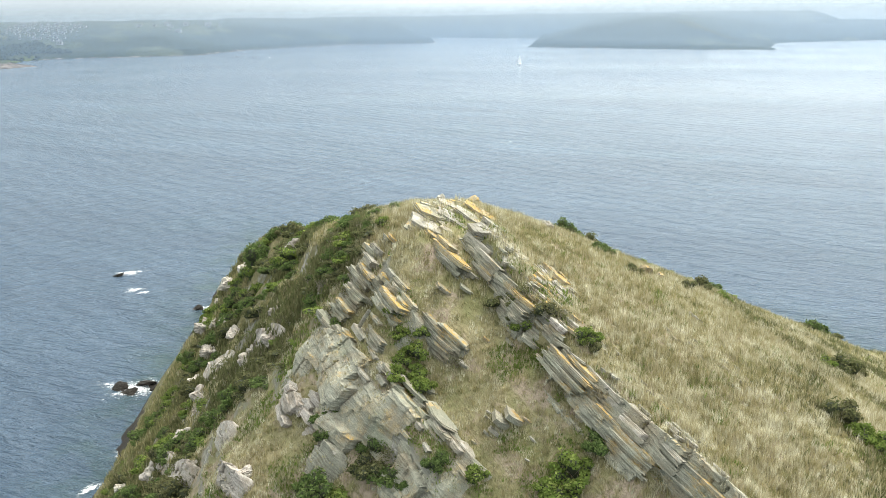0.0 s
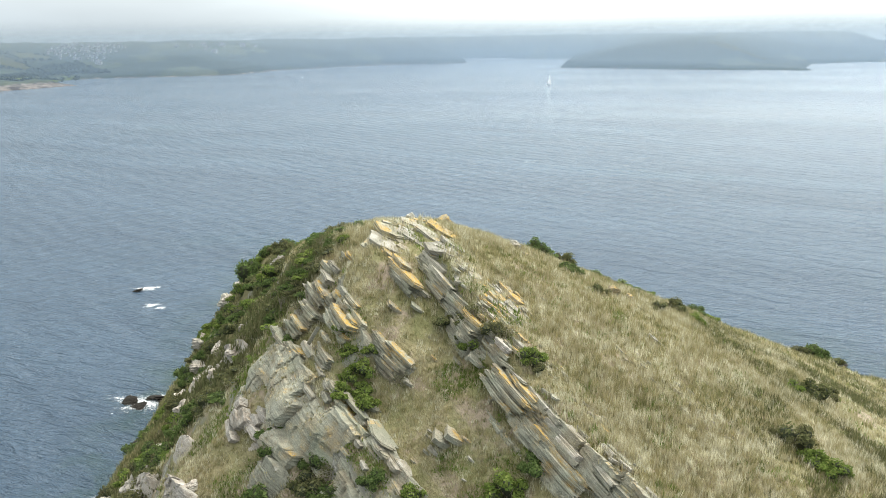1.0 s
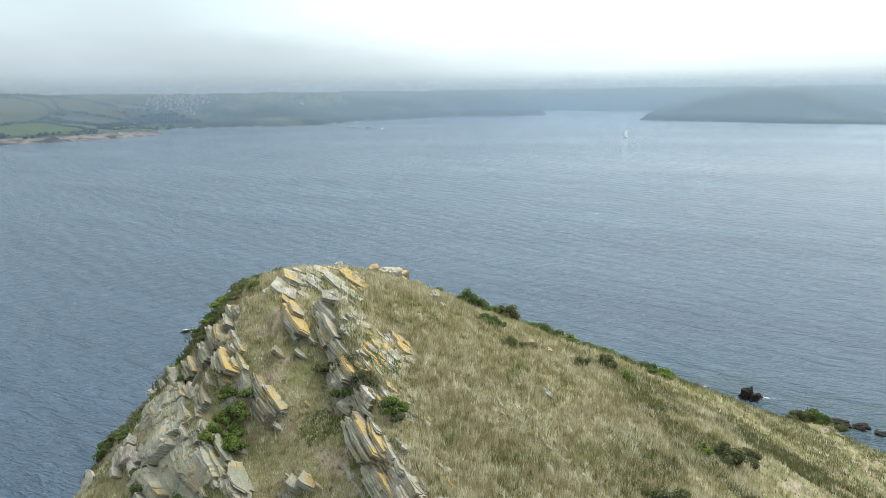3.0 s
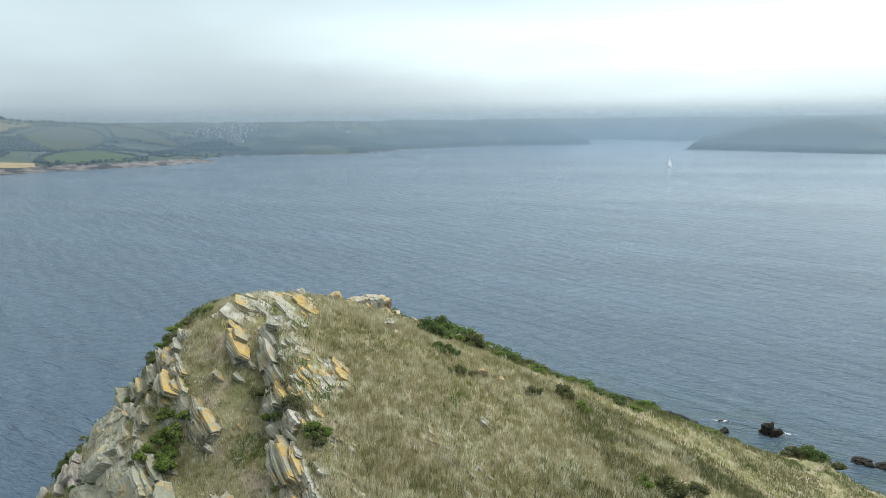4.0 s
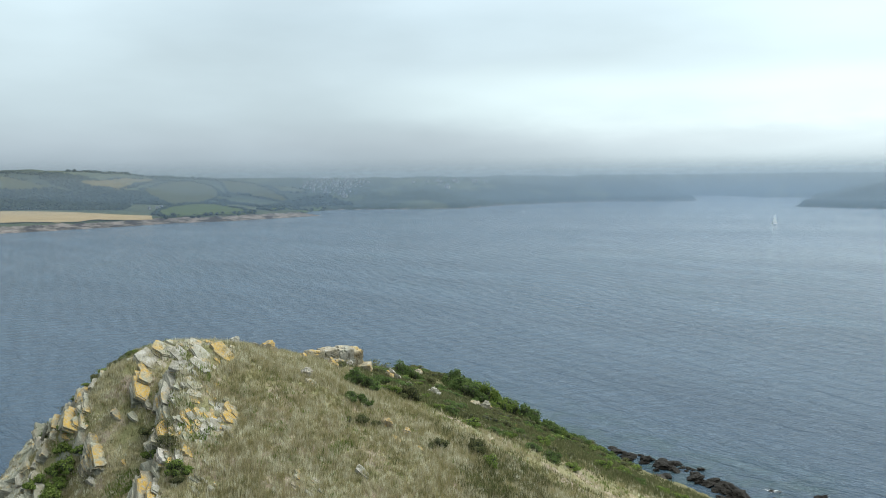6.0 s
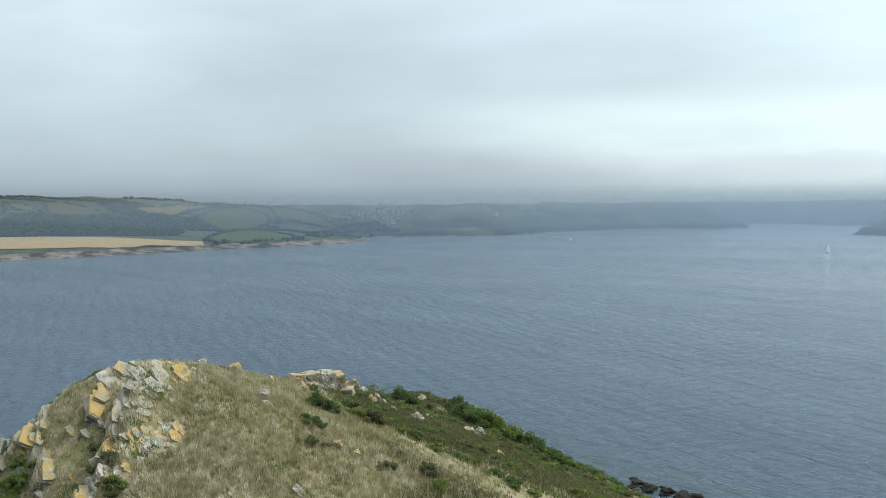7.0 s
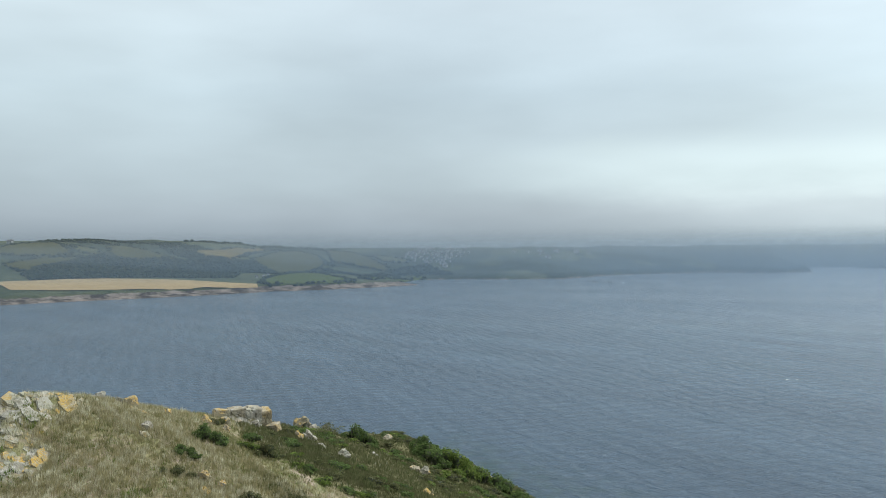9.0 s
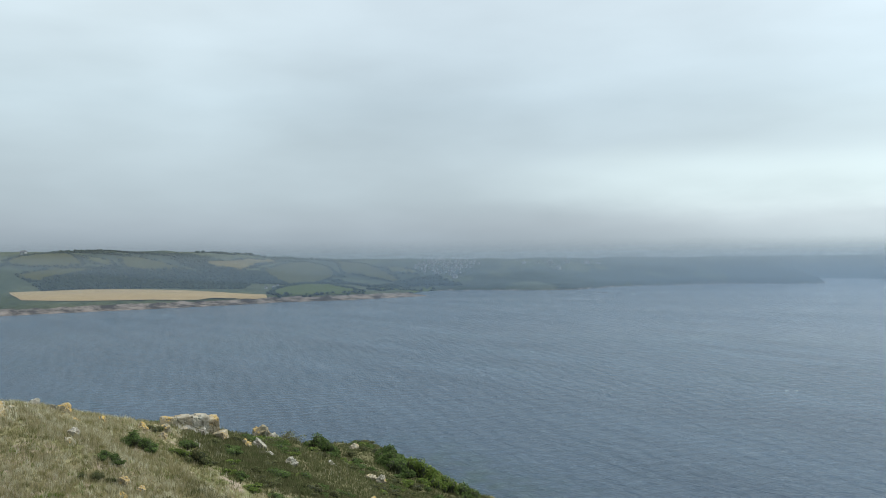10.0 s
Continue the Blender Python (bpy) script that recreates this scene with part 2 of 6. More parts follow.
GRASS = [(0.0, (0.178, 0.183, 0.082)), (0.22, (0.285, 0.252, 0.124)), (0.4, (0.365, 0.318, 0.17)), (0.52, (0.395, 0.348, 0.226)), (0.68, (0.482, 0.442, 0.297)), (0.85, (0.56, 0.53, 0.386)), (1.0, (0.70, 0.665, 0.51))]
M_STRAW = grass_material("dry_grass", GRASS)
M_GREEN = grass_material("short_grass", GRASS)
M_SCRUB = blade_material("bramble_leaf", [(0.066, 0.08, 0.034), (0.115, 0.13, 0.054), (0.20, 0.195, 0.095), (0.14, 0.134, 0.068)], 0.4)
M_LEAF = blade_material("shrub_leaf", [(0.055, 0.09, 0.03), (0.105, 0.155, 0.05), (0.19, 0.235, 0.085), (0.10, 0.14, 0.05)], 0.5)
M_BRIGHT = blade_material("bright_leaf", [(0.08, 0.125, 0.03), (0.15, 0.21, 0.05), (0.26, 0.29, 0.09), (0.14, 0.19, 0.05)], 0.5)


def plain(name, a, b, scale, rough=0.8, bump=0.3, spec=0.3):
    m, k, g = material(name)
    n = k.noise(g.outputs["Position"], scale, 5, 0.6)
    finish(k, k.mix(n, a, b), rough, n, bump, 0.05, spec)
    return m


# near-black fill for shrub insides: shade between the leaves, put in as colour
M_CORE = plain("shade_fill", (0.02, 0.028, 0.012), (0.055, 0.06, 0.03), 5)
M_WOOD = plain("grey_twig", (0.16, 0.135, 0.10), (0.32, 0.28, 0.22), 9)


def sea_material():
    m, k, g = material("sea_water")
    p = g.outputs["Position"]
    def along(deg, sx, sy):
        return k.mapped(k.mapped(p, rot=(0, 0, radians(deg))), (sx, sy, 1))
    chop = k.math("ADD", k.math("MULTIPLY", k.noise(along(14, 0.2, 0.85), 1.0, 5, 0.6, dist=0.4), 0.6), k.math("MULTIPLY", k.noise(along(-20, 0.22, 0.85), 1.0, 5, 0.6, dist=0.4), 0.4))
    wave = k.math("ADD", k.math("MULTIPLY", k.noise(along(24, 0.07, 0.25), 1.0, 4, 0.6, dist=0.6), 0.55), k.math("MULTIPLY", k.noise(along(-12, 0.08, 0.20), 1.0, 4, 0.6, dist=0.5), 0.4))
    def train(deg, scale):
        return k.n("ShaderNodeTexWave", {"wave_type": "BANDS", "bands_direction": "Y", "wave_profile": "SIN"}, Vector=k.mapped(p, rot=(0, 0, radians(deg))), Scale=scale, Distortion=9.0, Detail=3.0, Detail_Scale=0.5, Detail_Roughness=0.7).outputs["Fac"]

    cross = k.math("ADD", k.math("MULTIPLY", train(40, 0.030), 0.25), k.math("MULTIPLY", train(-43, 0.037), 0.22))
    swell = k.noise(along(32, 0.008, 0.03), 1.0, 3, 0.5)
    ruffle = k.math("ADD", k.math("MULTIPLY", chop, 1.15), k.math("MULTIPLY", wave, 1.9))
    streak = k.noise(along(20, 0.004, 0.02), 1.0, 5, 0.6)
    c = k.mix(k.ramp(streak, [(0.35, 0), (0.68, 1)]), (0.042, 0.071, 0.108), (0.056, 0.093, 0.137))
    c = k.mix(k.ramp(k.noise(p, 0.012, 4, 0.6), [(0.55, 0), (0.72, 0.4)]), c, (0.040, 0.078, 0.105))
    shoal = k.n("ShaderNodeAttribute", {"attribute_name": "shoal"}).outputs["Fac"]
    c = k.mix(k.math("MULTIPLY", shoal, k.ramp(k.noise(p, 0.10, 5, 0.65), [(0.42, 0.1), (0.62, 0.9)])), c, (0.032, 0.066, 0.066))
    calm = k.n("ShaderNodeAttribute", {"attribute_name": "calm"}).outputs["Fac"]
    h = k.math("ADD", k.math("MULTIPLY", ruffle, k.math("MULTIPLY_ADD", calm, -0.45, 1.0)), k.math("ADD", cross, k.math("MULTIPLY", swell, 2.0)))
    finish(k, c, 0.22, h, 1.0, 2.2, 0.5, IOR=1.333)
    return m


M_SEA = sea_material()


def foam_material():
    m, k, g = material("surf_foam")
    p = g.outputs["Position"]
    d = k.n("ShaderNodeBsdfDiffuse", None, Color=(0.82, 0.85, 0.86, 1))
    a = k.noise(p, 0.9, 7, 0.75, dist=1.4)
    edge = k.n("ShaderNodeAttribute", {"attribute_name": "reach"}).outputs["Fac"]
    f = k.ramp(k.math("SUBTRACT", a, k.math("MULTIPLY", edge, 0.42)), [(0.33, 0), (0.52, 0.9)])
    s = k.n("ShaderNodeMixShader", None, i0=f, i1=k.n("ShaderNodeBsdfTransparent").outputs[0], i2=d.outputs[0])
    k.n("ShaderNodeOutputMaterial", None, Surface=s.outputs[0])
    return m


M_FOAM = foam_material()


def mainland_material():
    m, k, g = material("mainland_fields")
    p = g.outputs["Position"]
    patch = k.noise(p, 0.011, 4, 0.6)
    c = k.mix(k.ramp(patch, [(0.38, 0), (0.62, 1)]), (0.036, 0.046, 0.022), (0.066, 0.073, 0.037))
    c = k.mix(k.ramp(k.noise(p, 0.05, 5, 0.7), [(0.53, 0), (0.65, 0.7)]), c, (0.018, 0.027, 0.013))
    woods = k.n("ShaderNodeAttribute", {"attribute_name": "wood"}).outputs["Fac"]
    c = k.mix(k.ramp(woods, [(0.35, 0), (0.6, 1)]), c, k.mix(k.noise(p, 0.06, 5, 0.7), (0.014, 0.022, 0.013), (0.034, 0.043, 0.023)))
    shore = k.n("ShaderNodeAttribute", {"attribute_name": "shore"}).outputs["Fac"]
    c = k.mix(k.ramp(k.math("MULTIPLY_ADD", k.noise(p, 0.03, 4), 0.35, shore), [(0.9, 0), (1.05, 1)]), c,
              k.mix(k.ramp(k.noise(p, 0.035, 5, 0.7), [(0.42, 0), (0.6, 1)]), (0.035, 0.03, 0.026), (0.19, 0.158, 0.135)))
    finish(k, c, 0.95, k.noise(p, 0.05, 5, 0.7), 0.4, 6.0, 0.1)
    return m


M_MAINLAND = mainland_material()
M_STUBBLE = plain("stubble", (0.25, 0.188, 0.102), (0.315, 0.24, 0.138), 0.03, 1.0, 0.3, 0.0)
M_FIELDS = {"meadow": plain("meadow", (0.05, 0.066, 0.02), (0.07, 0.082, 0.028), 0.02, 1.0, 0.3, 0.0), "olive": plain("olive_pasture", (0.05, 0.049, 0.016), (0.066, 0.062, 0.022), 0.02, 1.0, 0.3, 0.0),
            "ochre": plain("ochre_field", (0.11, 0.086, 0.034), (0.14, 0.108, 0.044), 0.02, 1.0, 0.3, 0.0), "pale": plain("pale_pasture", (0.062, 0.062, 0.026), (0.078, 0.078, 0.034), 0.02, 1.0, 0.3, 0.0)}
M_WALL = plain("white_plaster", (0.30, 0.30, 0.29), (0.44, 0.44, 0.42), 0.5, 1.0, 0.3, 0.0)
M_ROOF = plain("slate_roof", (0.10, 0.10, 0.11), (0.17, 0.165, 0.17), 0.5)
M_PANE = plain("dark_glass", (0.03, 0.035, 0.04), (0.05, 0.055, 0.06), 0.5, 0.1, 0.0, 0.5)
M_SAIL = plain("sailcloth", (0.80, 0.81, 0.82), (0.86, 0.86, 0.86), 0.6)
_k = Nodes(M_SAIL.node_tree)
_c = (0.92, 0.92, 0.91, 1)
_mix = _k.n("ShaderNodeMixShader", None, i0=0.35, i1=_k.n("ShaderNodeBsdfDiffuse", None, Color=_c).outputs[0], i2=_k.n("ShaderNodeBsdfTranslucent", None, Color=_c).outputs[0])
_k.n("ShaderNodeOutputMaterial", None, Surface=_mix.outputs[0])
M_HULL = plain("gelcoat", (0.74, 0.75, 0.76), (0.8, 0.8, 0.8), 0.4, 0.3)
M_MAST = plain("alloy", (0.45, 0.46, 0.47), (0.55, 0.55, 0.56), 2, 0.4)


def haze_material():
    """Haze as a colour, dimmed for the shade of low cloud; its thickness is stored with the sheet."""
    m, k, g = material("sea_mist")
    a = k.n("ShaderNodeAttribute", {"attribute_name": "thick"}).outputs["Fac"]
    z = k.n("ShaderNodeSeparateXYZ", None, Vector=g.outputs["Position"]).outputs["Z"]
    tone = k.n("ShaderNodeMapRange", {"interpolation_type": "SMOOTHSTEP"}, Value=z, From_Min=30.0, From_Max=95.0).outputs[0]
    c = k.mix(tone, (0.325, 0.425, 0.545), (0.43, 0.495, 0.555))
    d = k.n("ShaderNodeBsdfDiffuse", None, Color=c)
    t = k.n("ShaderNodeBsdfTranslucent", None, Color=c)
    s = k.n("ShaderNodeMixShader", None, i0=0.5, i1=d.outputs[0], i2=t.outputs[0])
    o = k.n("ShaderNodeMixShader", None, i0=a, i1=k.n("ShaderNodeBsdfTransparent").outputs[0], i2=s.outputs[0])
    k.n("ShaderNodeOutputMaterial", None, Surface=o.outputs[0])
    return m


M_HAZE = haze_material()


# ---- mesh helpers ----
def mesh_np(name, verts, faces, mats, smooth=False):
    """A mesh from arrays; faces: an int array of triangles or quads."""
    me = bpy.data.meshes.new(name)
    verts, faces = np.asarray(verts, np.float32), np.asarray(faces, np.int32)
    n, s = faces.shape
    me.vertices.add(len(verts))
    me.vertices.foreach_set("co", verts.ravel())
    me.loops.add(n * s)
    me.loops.foreach_set("vertex_index", faces.ravel())
    me.polygons.add(n)
    me.polygons.foreach_set("loop_start", np.arange(0, n * s, s, dtype=np.int32))
    me.polygons.foreach_set("loop_total", np.full(n, s, dtype=np.int32))
    me.polygons.foreach_set("use_smooth", np.full(n, smooth, dtype=bool))
    me.update(calc_edges=True)
    me.validate()
    for m in mats:
        me.materials.append(m)
    return me


def bm_mesh(name, bm, mat, smooth=False):
    me = bpy.data.meshes.new(name)
    bmesh.ops.recalc_face_normals(bm, faces=bm.faces)
    for f in bm.faces:
        f.smooth = smooth
    bm.to_mesh(me)
    bm.free()
    me.materials.append(mat)
    return me


def child(name, me, parent, m=None, label=""):
    ob = new(name, me)
    ob.parent = parent
    if m is not None:
        ob.matrix_basis = m
    if label:
        ob["label"] = label
    return ob


def attribute(me, name, values):
    a = me.attributes.new(name, "FLOAT", "POINT")
    a.data.foreach_set("value", np.asarray(values, np.float32))


def hash2(i, j, seed=0):
    h = (i.astype(np.int64) * 374761393 + j.astype(np.int64) * 668265263 + seed * 1442695041) & 0xFFFFFFFF
    h = ((h ^ (h >> 13)) * 1274126177) & 0xFFFFFFFF
    return ((h ^ (h >> 16)) & 0xFFFFFF) / float(0xFFFFFF)


def vnoise(x, y, seed=0):
    i, j = np.floor(x), np.floor(y)
    u, v = x - i, y - j
    u, v = u * u * u * (u * (u * 6 - 15) + 10), v * v * v * (v * (v * 6 - 15) + 10)
    a, b, c, d = hash2(i, j, seed), hash2(i + 1, j, seed), hash2(i, j + 1, seed), hash2(i + 1, j + 1, seed)
    return (a * (1 - u) + b * u) * (1 - v) + (c * (1 - u) + d * u) * v


def fbm(x, y, octaves=4, seed=0):
    s, amp, tot = 0.0, 1.0, 0.0
    for o in range(octaves):
        s = s + amp * vnoise(x * 2 ** o, y * 2 ** o, seed + o)
        tot += amp
        amp *= 0.52
    return s / tot - 0.5


def smooth01(a, b, x):
    t = np.clip((x - a) / (b - a), 0, 1)
    return t * t * (3 - 2 * t)


# ---- the landform: hill faces that meet softly, with the rock ribs on top ----
FACES = np.array([[62.79, -5.12, -1.01], [64.91, 2.17, -2.22], [73.07, -2.27, -4.85], [85.95, 13.19, 2.87], [94.74, 13.71, 1.97],
                  [79.92, 2.12, 8.8], [66.03, -3.7, 2.3], [77.95, 0.93, 2.3], [78.69, -4.56, -0.44], [61.31, -2.85, -3.95]])
RIB_A = [(11.0, 36.5), (8.2, 39.2), (5.2, 42.4), (2.4, 44.6), (1.3, 47.2), (-1.6, 51.0), (-3.8, 54.5)]
RIB_B = [(-6.0, 48.2), (-6.6, 50.5), (-8.6, 54.2), (-8.2, 57.5), (-6.5, 61.0)]
RIB_C = [(-6.2, 40.4), (-9.2, 43.6), (-11.5, 46.4), (-9.4, 48.6), (-9.8, 52.0)]


def rib(x, y, line, high, left, right):
    """A rock rib along a line: a scarp on its up-dip side, a long back on the other."""
    best = np.full(x.shape, -1e9)
    for (ax, ay), (bx, by) in zip(line, line[1:]):
        dx, dy = bx - ax, by - ay
        l2 = dx * dx + dy * dy
        t = np.clip(((x - ax) * dx + (y - ay) * dy) / l2, 0, 1)
        px, py = x - ax - t * dx, y - ay - t * dy
        side = px * dip_h.x + py * dip_h.y
        d = np.hypot(px, py)
        v = 1 - np.where(side < 0, d / left, d / right)
        best = np.maximum(best, v)
    return high * smooth01(0, 1, best)


def land(x, y):
    x, y = np.asarray(x, float), np.asarray(y, float)
    v = FACES[:, 0].reshape(-1, *([1] * x.ndim)) + FACES[:, 1].reshape(-1, *([1] * x.ndim)) * (x / 10) + FACES[:, 2].reshape(-1, *([1] * x.ndim)) * ((y - 70) / 10)
    low = v.min(0)
    z = low - 1.5 * np.log(np.exp(-(v - low) / 1.5).sum(0))
    z = z + rib(x, y, RIB_A, 1.35, 1.0, 4.0) + rib(x, y, RIB_B, 0.5, 1.0, 4.0) + rib(x, y, RIB_C, 1.9, 1.6, 3.5)
    z = z - 0.9 * np.exp(-(((x + 1.8) / 2.4) ** 2 + ((y - 48.5) / 2.6) ** 2))
    for kx, ky, kr, kh in ((42, 117, 5, 2.0), (-20, 142, 6, 1.5), (-19, 47.5, 3, -1.5), (-17.5, 54.5, 4.0, -1.5), (-35, 98, 5, 1.0), (20, 146, 14, -1.6), (-24, 132, 7, 1.3), (-21, 150, 10, 1.5), (-30, 150, 9, 1.0)):
        z = z + kh * np.exp(-((x - kx) ** 2 + (y - ky) ** 2) / (kr * kr))
    cliff = smooth01(-13, -24, x) + smooth01(46, 30, z) * 0.6
    z = z + fbm(x / 9, y / 9, 4, 3) * (0.7 + 2.4 * cliff) + fbm(x / 1.6, y / 1.6, 3, 9) * (0.30 + 1.1 * np.clip(cliff, 0, 1))
    z = z - 0.12 * smooth01(-4, 1, x + 0.10 * (y - 58)) * smooth01(98, 80, y) - 0.20 * smooth01(110, 85, y)
    # broken ledges on the seaward cliff and at the water's edge
    led = np.abs(fbm((x * 0.8 + y * 0.25) / 4, (y - 0.3 * x) / 11, 4, 21)) * 2
    z = z - np.clip(cliff, 0, 1) * led * 2.2
    z = np.where(z < 6, z + fbm(x / 7, y / 7, 5, 31) * 5 * smooth01(6, 0, z), z)
    return z


def scrub_edge(x):
    """Where the dry grass gives way to dark scrub on the back of the hill."""
    return 80 + 0.55 * np.maximum(0, 4 - x) + 0.5 * np.maximum(0, x - 5) + 1.2 * np.sin(x * 0.5) + 0.8 * np.sin(x * 1.3 + 1)


def on_land(x, y):
    return float(land(np.array([x]), np.array([y]))[0])


def spaced(*parts):
    return np.unique(np.concatenate([np.arange(a, b, s) for a, b, s in parts]))


def grid_faces(nx, ny):
    i, j = np.meshgrid(np.arange(nx - 1), np.arange(ny - 1))
    a = (j * nx + i).ravel()
    return np.stack([a, a + 1, a + 1 + nx, a + nx], 1)


def make_land():
    xs = spaced((-230, -60, 4), (-60, -34, 0.8), (-34, 30, 0.32), (30, 62, 0.7), (62, 240, 4))
    ys = spaced((-80, 32, 3), (32, 36, 0.8), (36, 76, 0.32), (76, 175, 0.7), (175, 330, 2.5))
    gx, gy = np.meshgrid(xs, ys)
    gz = np.maximum(land(gx, gy), -6)
    me = mesh_np("headland", np.stack([gx, gy, gz], -1).reshape(-1, 3), grid_faces(len(xs), len(ys)), [M_GROUND], True)
    fx, fy = gx.ravel(), gy.ravel()
    attribute(me, "lush", np.maximum(smooth01(-3, 9, fy - scrub_edge(fx)) * smooth01(32, 22, fx), smooth01(-12, -20, fx) * smooth01(50, 54, fy)))
    return tagged(new("ground", me), "rocky sea headland with dry grass, scrub and bare slate cliffs", "headland", kind="structure")


make_land()


def make_sea():
    rs = np.concatenate([np.linspace(0, 400, 90), np.geomspace(410, 4650, 70)])
    th = np.linspace(0, 2 * math.pi, 181)[:-1]
    v = np.stack([rs[:, None] * np.cos(th), rs[:, None] * np.sin(th) + 60, np.zeros((len(rs), 180))], -1).reshape(-1, 3)
    f = []
    for i in range(len(rs) - 1):
        a = i * 180 + np.arange(180)
        b = i * 180 + (np.arange(180) + 1) % 180
        f.append(np.stack([a, a + 180, b + 180, b], 1))
    me = mesh_np("sea", v, np.concatenate(f)[:, ::-1], [M_SEA], True)
    attribute(me, "shoal", smooth01(-26, -3, land(v[:, 0], v[:, 1])))
    attribute(me, "calm", smooth01(100, 900, v[:, 1]) * smooth01(-650, 40, v[:, 0]))
    tagged(new("water", me), "grey-blue sea ruffled by wind in long low waves", "sea", kind="structure")


make_sea()

# ---- the far coast ----
COAST_WEST = [(-1400, 250), (-1150, 480), (-1095, 660), (-1033, 850), (-986, 982), (-968, 1099), (-915, 1160), (-878, 1281), (-845, 1387), (-930, 1420), (-990, 1560),
              (-948, 1634), (-860, 1664), (-749, 1702), (-689, 1754), (-665, 1974), (-570, 2124), (-458, 2242), (-326, 2278), (-250, 2330), (-300, 2480), (-420, 2700), (-420, 3400), (-2900, 3400), (-2900, 250)]
COAST_MID = [(-1000, 2960), (-260, 2820), (-90, 2640), (140, 2620), (1100, 2830), (1100, 3700), (-1000, 3700)]
COAST_EAST = [(-3, 1960), (155, 1866), (311, 1754), (487, 1696), (480, 1760), (530, 1900), (565, 2022), (700, 2094), (1000, 2150), (1500, 2100), (1900, 2300), (1900, 3400), (40, 3400), (30, 2200)]


def inland(x, y, poly):
    """Distance from the coast, positive on land."""
    d = np.full(x.shape, 1e9)
    inside = np.zeros(x.shape, bool)
    for (ax, ay), (bx, by) in zip(poly, poly[1:] + poly[:1]):
        dx, dy = bx - ax, by - ay
        t = np.clip(((x - ax) * dx + (y - ay) * dy) / (dx * dx + dy * dy), 0, 1)
        d = np.minimum(d, np.hypot(x - ax - t * dx, y - ay - t * dy))
        cross = (ay > y) != (by > y)
        with np.errstate(divide="ignore", invalid="ignore"):
            inside ^= cross & (x < ax + (y - ay) * dx / (dy if dy else 1e-9))
    return np.where(inside, d, -d)


def far_land(x, y, which):
    wob = fbm(x / 60, y / 60, 3, 41) * 26
    if which == "west":
        d = inland(x, y, COAST_WEST) + wob * 0.6
        east = smooth01(1450, 1800, y)
        lowland = 3 * smooth01(0, 12, d) + 9 * smooth01(20, 40, d) + 8 * smooth01(40, 260, d) + 72 * smooth01(230, 640, d)
        steep = 14 * smooth01(0, 18, d) + 52 * smooth01(0, 1, (d - 8) / (290 - 150 * smooth01(-800, -500, x)))
        h = lowland * (1 - east) + steep * east
        h = h + fbm(x / 330, y / 330, 5, 43) * 36 * smooth01(150, 600, d)
        h = h * (1 - 0.7 * smooth01(900 - 380 * east, 1400 - 520 * east, d))
    elif which == "mid":
        d = inland(x, y, COAST_MID) + wob * 0.5
        h = (14 * smooth01(0, 20, d) + 54 * smooth01(10, 170, d) + fbm(x / 240, y / 240, 5, 45) * 14 * smooth01(60, 300, d)) * (1 - 0.7 * smooth01(260, 560, d))
    else:
        d = inland(x, y, COAST_EAST) + wob * 0.6
        h = 14 * smooth01(0, 16, d) + 47 * smooth01(8, 230, d)
        h = h + fbm(x / 260, y / 260, 5, 47) * 26 * smooth01(60, 300, d)
        h = h * (1 - 0.7 * smooth01(380, 700, d)) * (0.3 + 0.7 * smooth01(0, 330, np.hypot(x - 500, y - 1700))) * (1 - 0.42 * smooth01(400, 680, x))
    return np.where(d > 0, h, d * 0.25), d


WOODS = [[(-1400, 891), (-1434, 969), (-1457, 1044), (-1434, 1105), (-1397, 1152), (-1370, 1224), (-1309, 1279), (-1223, 1268), (-1150, 1175), (-1241, 1085), (-1337, 870)],
         [(-1471, 1256), (-1486, 1324), (-1448, 1365), (-1332, 1333), (-1344, 1451), (-1165, 1397), (-1165, 1300), (-1233, 1254), (-1362, 1248), (-1405, 1239)],
         [(-1262, 1548), (-1044, 1470), (-1081, 1623), (-1049, 1722), (-939, 1662), (-1012, 1605), (-1010, 1440), (-1172, 1493)]]
HEDGES = [[(-1388, 1431), (-1453, 1575), (-1398, 1642), (-1291, 1593), (-1220, 1572)], [(-1560, 1420), (-1530, 1560), (-1422, 1679), (-1323, 1710)], [(-1700, 1080), (-1620, 1200), (-1500, 1250), (-1470, 1330)],
          [(-1500, 830), (-1560, 960), (-1600, 1100), (-1520, 1190)], [(-1181, 1300), (-1239, 1471), (-1134, 1466)]]


def wooded(x, y):
    """How far inside the woods and hedges of the west shore, in metres."""
    w = np.full(x.shape, -1e9)
    for poly in WOODS:
        w = np.maximum(w, inland(x, y, poly))
    for line in HEDGES:
        for (ax, ay), (bx, by) in zip(line, line[1:]):
            dx, dy = bx - ax, by - ay
            t = np.clip(((x - ax) * dx + (y - ay) * dy) / (dx * dx + dy * dy), 0, 1)
            w = np.maximum(w, 7 - np.hypot(x - ax - t * dx, y - ay - t * dy))
    return w + 8 * fbm(x / 25, y / 25, 2, 33)


